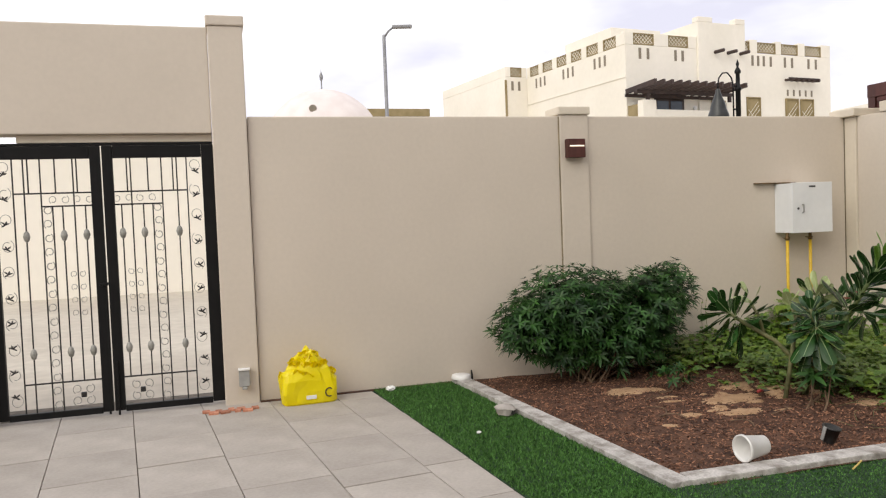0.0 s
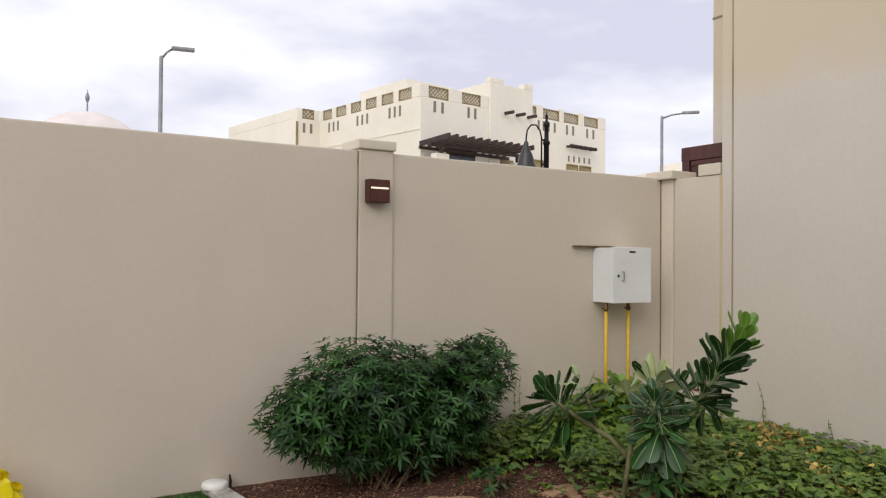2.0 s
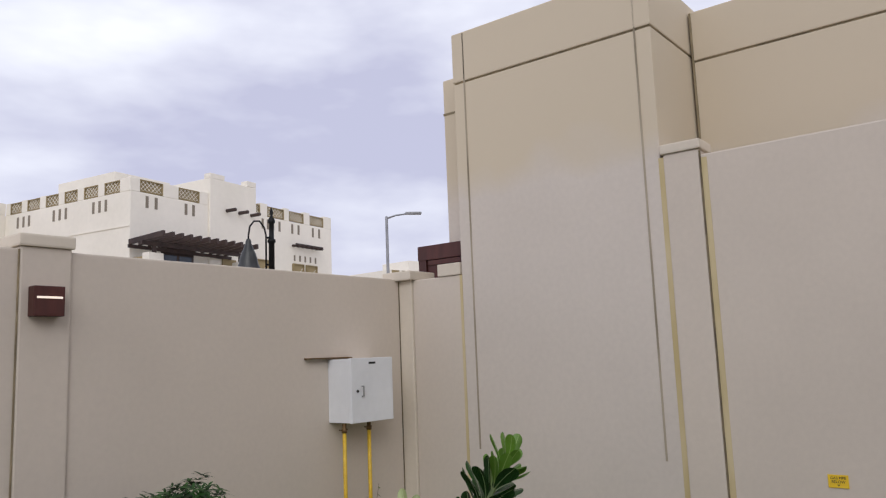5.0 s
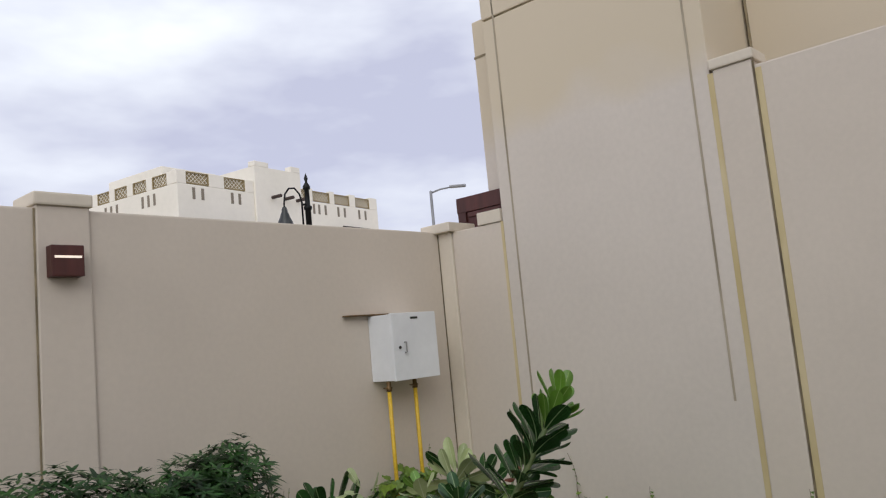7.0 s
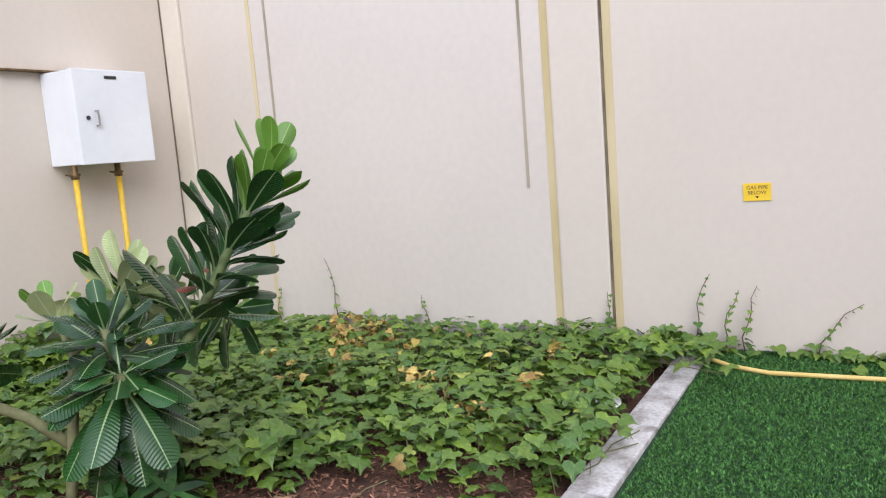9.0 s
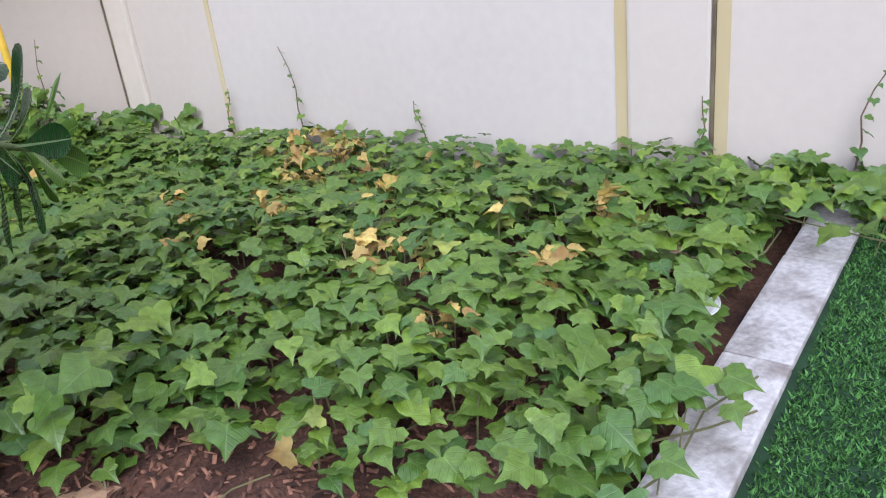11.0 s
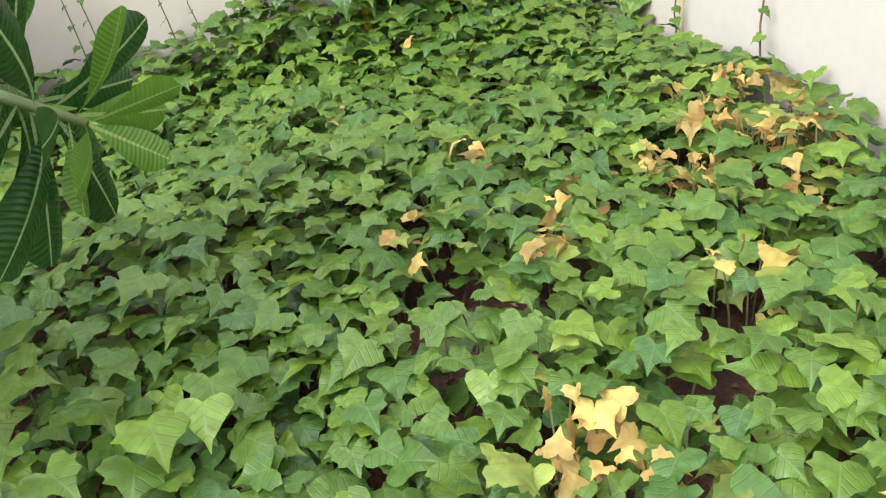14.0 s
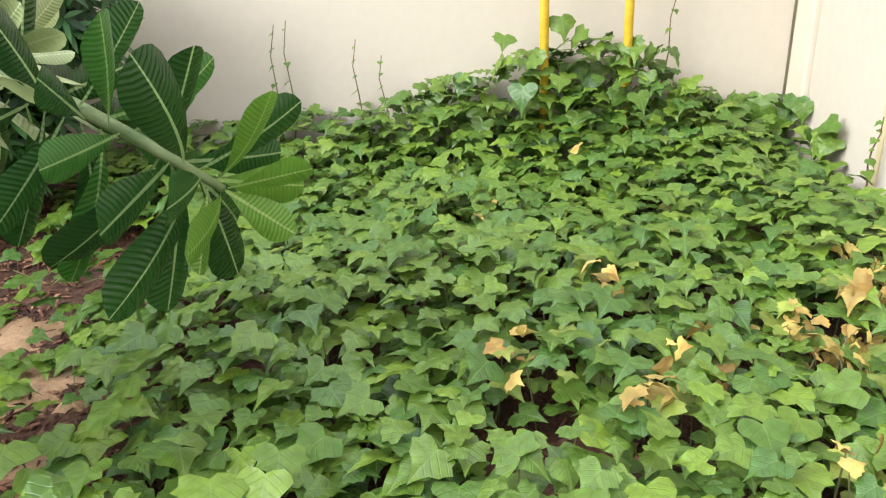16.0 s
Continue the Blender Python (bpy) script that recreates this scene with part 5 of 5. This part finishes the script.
tagged(part("stake", bm, M_DARKPOT, at=pose(-4.13, -0.05, 0)), label="short dark plastic stake beside the kerb", category="stake")
cont = thing("food_container", "crushed clear plastic food container on the turf", "container", at=pose(-4.29, -1.27, 0.012, 0, 6, 20))
bm = bmesh.new()
lathe(bm, [(0.001, 0.0), (0.058, 0.0), (0.072, 0.045), (0.078, 0.047), (0.074, 0.055), (0.04, 0.075), (0.001, 0.078)], 14)
for v in bm.verts:
    v.co += Vector((noise.noise(v.co * 18), noise.noise(v.co * 18 + Vector((5, 0, 0))), noise.noise(v.co * 18 + Vector((0, 7, 0))))) * 0.012
part("tub", bm, M_CLEAR, cont)
boxpart("sticker", (0.0, -0.075, 0.012, 0.035, -0.062, 0.045), M_DARKPOT, cont, 0.002, "dark sticker")
boxpart("residue", (-0.045, -0.04, 0.004, 0.04, 0.04, 0.020), M_BRICKRED, cont, 0.006, "red-brown food residue")


def crumple(name, label, cat, size, mat, at):
    bm = bmesh.new()
    bmesh.ops.create_icosphere(bm, subdivisions=3, radius=size)
    for v in bm.verts:
        v.co *= 1 + 0.5 * noise.noise(v.co * (2.2 / size))
        v.co.z = v.co.z * 0.6 + size * 0.5
    return tagged(part(name, bm, mat, at=at), label=label, category=cat)


crumple("crumpled_paper", "crumpled white paper on the turf by the wall", "paper", 0.036, M_PAPER, pose(-4.88, -0.14, 0.012))
plate = thing("plate", "white plastic plate lying among the vines by the kerb", "plate", at=pose(-0.755, -2.87, 0.085, 8, -8, 0))
bm = bmesh.new()
lathe(bm, [(0.001, 0.004), (0.040, 0.004), (0.050, 0.012), (0.061, 0.016), (0.063, 0.014), (0.052, 0.009), (0.041, 0.0), (0.001, 0.0)], 28)
part("dish", bm, M_PAPER, plate, smooth=True)
bm = bmesh.new()
ring(bm, [(0.062 * math.cos(radians(a)), 0.062 * math.sin(radians(a)), 0.0155, 0.0022) for a in range(0, 361, 15)], 6)
part("rim", bm, M_PAPER, plate, smooth=True)
crumple("paper_scrap", "tiny white scrap on the turf", "paper", 0.014, M_PAPER, pose(-4.62, -1.66, 0.016))
bm = bmesh.new()
ring(bm, [(-0.07, -0.04, 0.024, 0.005), (0.0, 0.0, 0.026, 0.005), (0.06, 0.035, 0.03, 0.005)], 6)
tagged(part("stick", bm, M_HOSE, at=pose(-2.95, -3.10, 0)), label="short pale stick lying on the turf", category="stick")
tool = thing("garden_trowel", "red garden hand tool lying on the bed", "trowel", at=pose(-2.32, -1.55, 0.035, 0, 8, 35))
bm = bmesh.new()
ring(bm, [(-0.09, 0, 0.01, 0.011), (-0.03, 0, 0.012, 0.014), (0.02, 0, 0.01, 0.009)], 8)
part("handle", bm, M_RED, tool, smooth=True)
boxpart("blade", (0.021, -0.03, 0.004, 0.12, 0.03, 0.012), M_DARKPOT, tool, 0.004)
bm = bmesh.new()
pts = [(-0.04, -3.03, 0.150, 0.010), (-0.10, -3.08, 0.142, 0.010), (-0.186, -3.145, 0.128, 0.010), (-0.25, -3.27, 0.112, 0.010), (-0.298, -3.418, 0.108, 0.010)] + [(-0.292 + 0.012 * math.sin(k), -3.70 - 0.3 * k, 0.108, 0.010) for k in range(11)]
ring(bm, pts, 10)
tagged(part("garden_hose", bm, M_HOSE, smooth=True), label="yellow garden hose lying along the wall", category="hose")

# ---------- lamp post and wooden panel just beyond the walls ----------
pl = thing("lamp_post", "black ornamental lamp post with a hanging bell lantern", "lamp post", at=pose(0.42, 2.22, -0.10))
bm = bmesh.new()
lathe(bm, [(0.06, 0), (0.06, 0.3), (0.035, 0.34), (0.032, 3.05), (0.045, 3.06), (0.045, 3.09), (0.028, 3.10), (0.026, 3.27), (0.040, 3.28), (0.040, 3.31), (0.012, 3.36), (0.022, 3.40), (0.001, 3.46)], 12)
part("pole", bm, M_BLACK, pl, smooth=True)
lv = Vector((-0.77, 0.63, 0))
bm = bmesh.new()
ring(bm, [(lv.x * d, lv.y * d, z, 0.011) for d, z in ((0.06, 2.72), (0.06, 3.14), (0.08, 3.23), (0.13, 3.30), (0.19, 3.30), (0.235, 3.24), (0.25, 3.14), (0.25, 3.06))], 6)
part("arm", bm, M_BLACK, pl, smooth=True)
boxpart("bracket", (-0.06, -0.01, 2.80, 0.02, 0.03, 2.82), M_BLACK, pl, 0.003)
boxpart("bracket", (-0.06, -0.01, 3.10, 0.02, 0.03, 3.12), M_BLACK, pl, 0.003)
bm = bmesh.new()
lathe(bm, [(0.020, 3.10), (0.032, 3.07), (0.032, 3.05), (0.046, 3.02), (0.054, 2.99), (0.078, 2.94), (0.096, 2.88), (0.104, 2.83), (0.122, 2.79), (0.136, 2.75), (0.138, 2.71), (0.128, 2.67), (0.06, 2.66), (0.001, 2.66)], 20, tuple(lv * 0.25))
part("lantern", bm, M_LANTERN, pl, "dark bell-shaped lantern", smooth=True)
wp = thing("wooden_shutter", "red-brown panelled wooden shutter behind the boundary wall", "shutter", at=pose(0.42, -0.20, 0))
boxpart("post", (-0.03, 0.21, -0.1, 0.03, 0.30, 2.60), M_BROWNWOOD, wp, 0.004)
boxpart("post", (-0.03, -0.46, -0.1, 0.03, -0.40, 2.60), M_BROWNWOOD, wp, 0.004)
boxpart("top_rail", (-0.035, -0.46, 2.52, 0.035, 0.305, 2.655), M_BROWNWOOD, wp, 0.006)
boxpart("moulding", (-0.028, -0.38, 2.47, 0.02, 0.19, 2.515), M_BROWNWOOD, wp, 0.006)
boxpart("panel", (-0.012, -0.398, 0.0, 0.012, 0.208, 2.519), M_BROWNWOOD, wp, 0.002)


# ---------- street lamps, dome, houses beyond ----------
def street_lamp(x, y, h, arm, rise, heading, size):
    sl = thing("street_lamp", "grey steel street lamp beyond the garden wall", "street lamp", at=pose(x, y, -0.1, 0, 0, heading) @ Matrix.Scale(size, 4), group="street lamps")
    bm = bmesh.new()
    lathe(bm, [(0.11, 0), (0.11, 1.2), (0.085, 1.3), (0.065, h), (0.001, h + 0.05)], 10)
    part("pole", bm, M_POLE, sl, smooth=True)
    bm = bmesh.new()
    ring(bm, [(0, 0, h - 0.08, 0.045), (arm * 0.5, 0, h + rise * 0.55, 0.04), (arm, 0, h + rise, 0.035)], 8)
    part("arm", bm, M_POLE, sl, smooth=True)
    bm = bmesh.new()
    box(bm, arm - 0.02, -0.13, h + rise - 0.03, arm + 0.75, 0.13, h + rise + 0.09, 0.04)
    part("lamp_head", bm, M_POLE, sl)


street_lamp(-1.27, 15.80, 9.15, 0.35, 0.30, -12, 0.753)
street_lamp(12.92, 11.65, 9.15, 0.9, 0.12, -45, 0.678)

mosque = thing("mosque", "pale domed mosque far beyond the wall", "building", at=pose(-3.65, -3.86, 1.05) @ Matrix.Scale(0.31, 4))
bm = bmesh.new()
lathe(bm, [(0.001, 20.0)] + [(8.3 * math.sin(radians(a)), 11.7 + 8.3 * math.cos(radians(a))) for a in range(6, 93, 6)] + [(8.3, 8.5)], 40, (7.0, 102.5, 0))
part("dome", bm, M_DOME, mosque, "pale pink dome", smooth=True)
bm = bmesh.new()
lathe(bm, [(0.30, 19.8), (0.10, 20.1), (0.09, 21.2), (0.22, 21.5), (0.28, 21.9), (0.16, 22.3), (0.05, 22.5), (0.03, 22.9)], 10, (7.0, 102.5, 0))
part("finial", bm, M_POLE, mosque, smooth=True)
boxpart("prayer_hall", (-1, 95, -3.5, 18, 112, 9.0), M_HOUSE, mosque, 0.05)
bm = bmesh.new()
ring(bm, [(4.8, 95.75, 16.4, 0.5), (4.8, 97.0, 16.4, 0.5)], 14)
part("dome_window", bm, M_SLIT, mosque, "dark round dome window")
lowroof = thing("low_house", "low beige house with a flat roof beyond the wall", "house")
boxpart("wall", (1.4, 37.5, -0.1, 5.6, 45, 7.3), M_TRIM, lowroof, 0.03)
boxpart("roof", (1.0, 37.0, 7.31, 6.0, 45.5, 7.75), M_LATTICE, lowroof, 0.03)


def lattice_mesh(w, h):
    bm = bmesh.new()
    box(bm, 0, 0.06, 0, w, 0.10, h)
    for x0, x1, z0, z1 in ((0, w, 0, 0.05), (0, w, h - 0.05, h), (0, 0.05, 0.05, h - 0.05), (w - 0.05, w, 0.05, h - 0.05)):
        box(bm, x0, 0.0, z0, x1, 0.07, z1)
    return mesh_of("lattice_panel", bm, M_LATTICE)


def lattice_grille(w, h):
    bm = bmesh.new()
    n = max(3, round(w / 0.22))
    for i in range(-2, n + 1):
        for s in (1, -1):
            xa = w * i / n
            xb = xa + s * h * 0.9
            pts = []
            for t in np.linspace(0, 1, 9):
                x = xa + (xb - xa) * t
                if 0.04 < x < w - 0.04:
                    pts.append((x, 0.04, 0.04 + (h - 0.08) * t, 0.018))
            if len(pts) > 1:
                ring(bm, [(*q[:3], 0.013) for q in (pts[0], pts[-1])], 4)
    return mesh_of("lattice_grille", bm, M_HOUSE)


house = thing("neighbour_house", "cream two-storey house with lattice parapet and pergola", "house", at=pose(8.14, 18.45, 0.39, 0, 0, 8) @ Matrix.Scale(0.747, 4))
boxpart("wall", (0, 0, -1.2, 4.45, 14, 9.36), M_HOUSE, house, 0.03)
boxpart("wall", (7.6, 0.0, -1.2, 14.0, 14, 9.36), M_HOUSE, house, 0.03)
boxpart("stair_tower", (4.45, -0.12, -1.2, 7.6, 3.6, 10.72), M_HOUSE, house, 0.03)
boxpart("merlon", (4.45, -0.12, 10.72, 5.40, 0.3, 10.98), M_HOUSE, house, 0.03)
boxpart("merlon", (6.95, -0.12, 10.72, 7.6, 0.3, 11.02), M_HOUSE, house, 0.03)
boxpart("roof_block", (2.6, 4.5, 9.3, 6.0, 9.0, 11.4), M_HOUSE, house, 0.03)
boxpart("wing", (-1.45, 9.2, -1.2, 0.0, 18, 9.40), M_HOUSE, house, 0.03)
boxpart("wing_parapet", (-1.45, 9.9, 9.40, -1.15, 18, 9.98), M_HOUSE, house, 0.03)
boxpart("ledge", (-0.04, 0.0, 7.78, 0.001, 9.2, 7.86), M_HOUSE, house, 0.01)
front = [(0.50, 1.77), (2.64, 3.92), (7.62, 8.05), (8.57, 9.91), (10.29, 11.55), (12.05, 13.31)]
last = -0.02
for a, b in front + [(14.0, 14.0)]:
    if last < 4.45 <= a:
        boxpart("merlon", (last, 0.0, 9.36, 4.45, 0.28, 9.98), M_HOUSE, house, 0.03)
        last = a
    if a - last > 0.02:
        boxpart("merlon", (last, 0.0, 9.36, a, 0.28, 9.98 + (0.08 if a > 5 else 0)), M_HOUSE, house, 0.03)
    if b > a:
        for me in (lattice_mesh(b - a, 0.55), lattice_grille(b - a, 0.55)):
            ob = new(me.name, me)
            ob.parent = house
            ob.matrix_basis = pose(a, 0.03, 9.40)
    last = b
side = [(0.72, 1.78), (2.2, 3.21), (3.65, 4.62), (5.05, 6.03), (6.47, 7.49), (7.92, 8.86)]
last = 0.29
for a, b in side + [(9.2, 9.2)]:
    boxpart("merlon", (0.0, last, 9.36, 0.28, a, 9.96), M_HOUSE, house, 0.03)
    if b > a:
        for me in (lattice_mesh(b - a, 0.55), lattice_grille(b - a, 0.55)):
            ob = new(me.name, me)
            ob.parent = house
            ob.matrix_basis = pose(0.03, b, 9.38, 0, 0, -90)
    last = b
for me in (lattice_mesh(0.75, 0.55), lattice_grille(0.75, 0.55)):
    ob = new(me.name, me)
    ob.parent = house
    ob.matrix_basis = pose(-1.1, 9.22, 9.42)
boxpart("merlon", (-1.45, 9.2, 9.40, -1.1, 9.9, 9.98), M_HOUSE, house, 0.03)
boxpart("merlon", (-0.35, 9.2, 9.40, 0.0, 9.5, 9.98), M_HOUSE, house, 0.03)
boxpart("drain_slot", (-1.52, 9.15, 3.0, -1.38, 9.19, 9.2), M_LATTICE, house, 0)
# slits are thin plates on the wall, the shade inside them is their colour
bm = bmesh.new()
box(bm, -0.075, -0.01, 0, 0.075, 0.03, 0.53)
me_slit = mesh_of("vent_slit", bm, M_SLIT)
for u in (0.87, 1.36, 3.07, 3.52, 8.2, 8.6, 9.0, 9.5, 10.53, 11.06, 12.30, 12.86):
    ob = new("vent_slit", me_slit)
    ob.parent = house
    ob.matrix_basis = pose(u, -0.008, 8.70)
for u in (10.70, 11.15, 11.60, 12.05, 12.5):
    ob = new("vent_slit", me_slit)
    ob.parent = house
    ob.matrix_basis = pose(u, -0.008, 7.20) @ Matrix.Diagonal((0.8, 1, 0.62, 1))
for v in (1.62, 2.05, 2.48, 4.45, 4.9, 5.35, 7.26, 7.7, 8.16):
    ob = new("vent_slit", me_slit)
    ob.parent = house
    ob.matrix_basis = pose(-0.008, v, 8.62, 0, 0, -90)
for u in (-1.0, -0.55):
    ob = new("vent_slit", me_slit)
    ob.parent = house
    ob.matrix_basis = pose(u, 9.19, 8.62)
for u in (5.55, 6.40, 7.25):
    bm = bmesh.new()
    ring(bm, [(u, 0, 9.24, 0.09), (u - 0.05, -0.75, 9.22, 0.09)], 8)
    part("roof_beam", bm, M_DARKWOOD, house, "dark wooden beam end")
for k in range(6):
    bm = bmesh.new()
    ring(bm, [(10.55 + 0.4 * k, 0, 8.04, 0.07), (10.55 + 0.4 * k, -0.5, 7.98, 0.07)], 6)
    part("canopy_beam", bm, M_DARKWOOD, house)
boxpart("canopy_rail", (10.4, -0.42, 8.03, 12.7, -0.34, 8.12), M_DARKWOOD, house, 0.01)
for u, w in ((10.5, 0.92), (11.62, 0.95), (7.7, 0.95)):
    for me in (lattice_mesh(w, 1.6), lattice_grille(w, 1.6)):
        ob = new("shutter" if me.name.startswith("lattice_panel") else "shutter_grille", me)
        ob.parent = house
        ob.matrix_basis = pose(u, -0.10, 5.45)
# balcony under the pergola
boxpart("pergola_beam", (-0.2, -1.05, 6.86, 5.75, -0.90, 7.02), M_DARKWOOD, house, 0.01)
boxpart("pergola_beam", (-0.2, -0.24, 6.80, 5.75, -0.125, 6.95), M_DARKWOOD, house, 0.01)
for k in range(12):
    bm = bmesh.new()
    box(bm, -0.06, -2.15, -0.11, 0.06, 0.0, 0.11)
    part("pergola_slat", bm, M_DARKWOOD, house, at=pose(-0.1 + 0.5 * k, -0.13, 7.06, -4))
for u in (0.4, 5.5):
    boxpart("pergola_post", (u, -1.04, 6.55, u + 0.16, -0.91, 6.858), M_DARKWOOD, house, 0.01)
boxpart("balcony_pier", (0.05, -1.15, -1.2, 0.85, -0.75, 6.55), M_HOUSE, house, 0.03)
boxpart("balcony_pier", (5.25, -1.15, -1.2, 5.9, -0.75, 6.55), M_HOUSE, house, 0.03)
boxpart("balcony_wall", (0.85, -1.08, -1.2, 5.25, -0.88, 6.12), M_HOUSE, house, 0.03)
boxpart("balcony_lattice", (0.06, -0.749, 5.4, 0.14, -0.01, 6.40), M_LATTICE, house, 0.02)
boxpart("balcony_slab", (0.0, -0.9, 4.9, 5.9, 0, 5.0), M_HOUSE, house, 0.02)
dw = boxpart("balcony_door", (1.66, -0.06, 5.0, 3.5, -0.005, 7.1), M_DARKWOOD, house, 0.01)
boxpart("pane", (1.80, -0.075, 5.1, 2.50, -0.0605, 6.7), M_GLASS, dw, 0)
boxpart("pane", (2.64, -0.075, 5.1, 3.36, -0.0605, 6.7), M_GLASS, dw, 0)
boxpart("wooden_panel", (5.2, -0.2, 5.0, 6.1, -0.125, 6.8), M_LATTICE, house, 0.01, "tan wooden screen")
bm = bmesh.new()
lathe(bm, [(0.001, 0.0), (0.12, 0.0), (0.12, 0.06), (0.001, 0.09)], 12)
part("wall_light", bm, M_POT, house, at=pose(4.2, -0.01, 6.4, 90))

far = thing("far_house", "distant cream house with a lattice parapet", "house", at=pose(40.0, 35.5, 0, 0, 0, -5))
boxpart("wall", (0, 0, -0.1, 9, 8, 8.6), M_HOUSE, far, 0.03)
boxpart("stair_block", (1.9, -0.1, 8.6, 5.2, 3, 9.4), M_HOUSE, far, 0.03)
for u in (0.1, 1.2, 5.6, 7.0):
    boxpart("lattice_panel", (u, -0.04, 8.0, u + 0.8, 0.0, 8.55), M_LATTICE, far, 0.01)
far2 = thing("far_house", "distant pale flat-roofed house on the skyline", "house", at=pose(52, 62, 0))
boxpart("wall", (-6, 0, -0.1, 8, 8, 9.4), M_HOUSE, far2, 0.03)
boxpart("roof_block", (-3, 0.5, 9.4, -1, 3, 10.2), M_HOUSE, far2, 0.03)
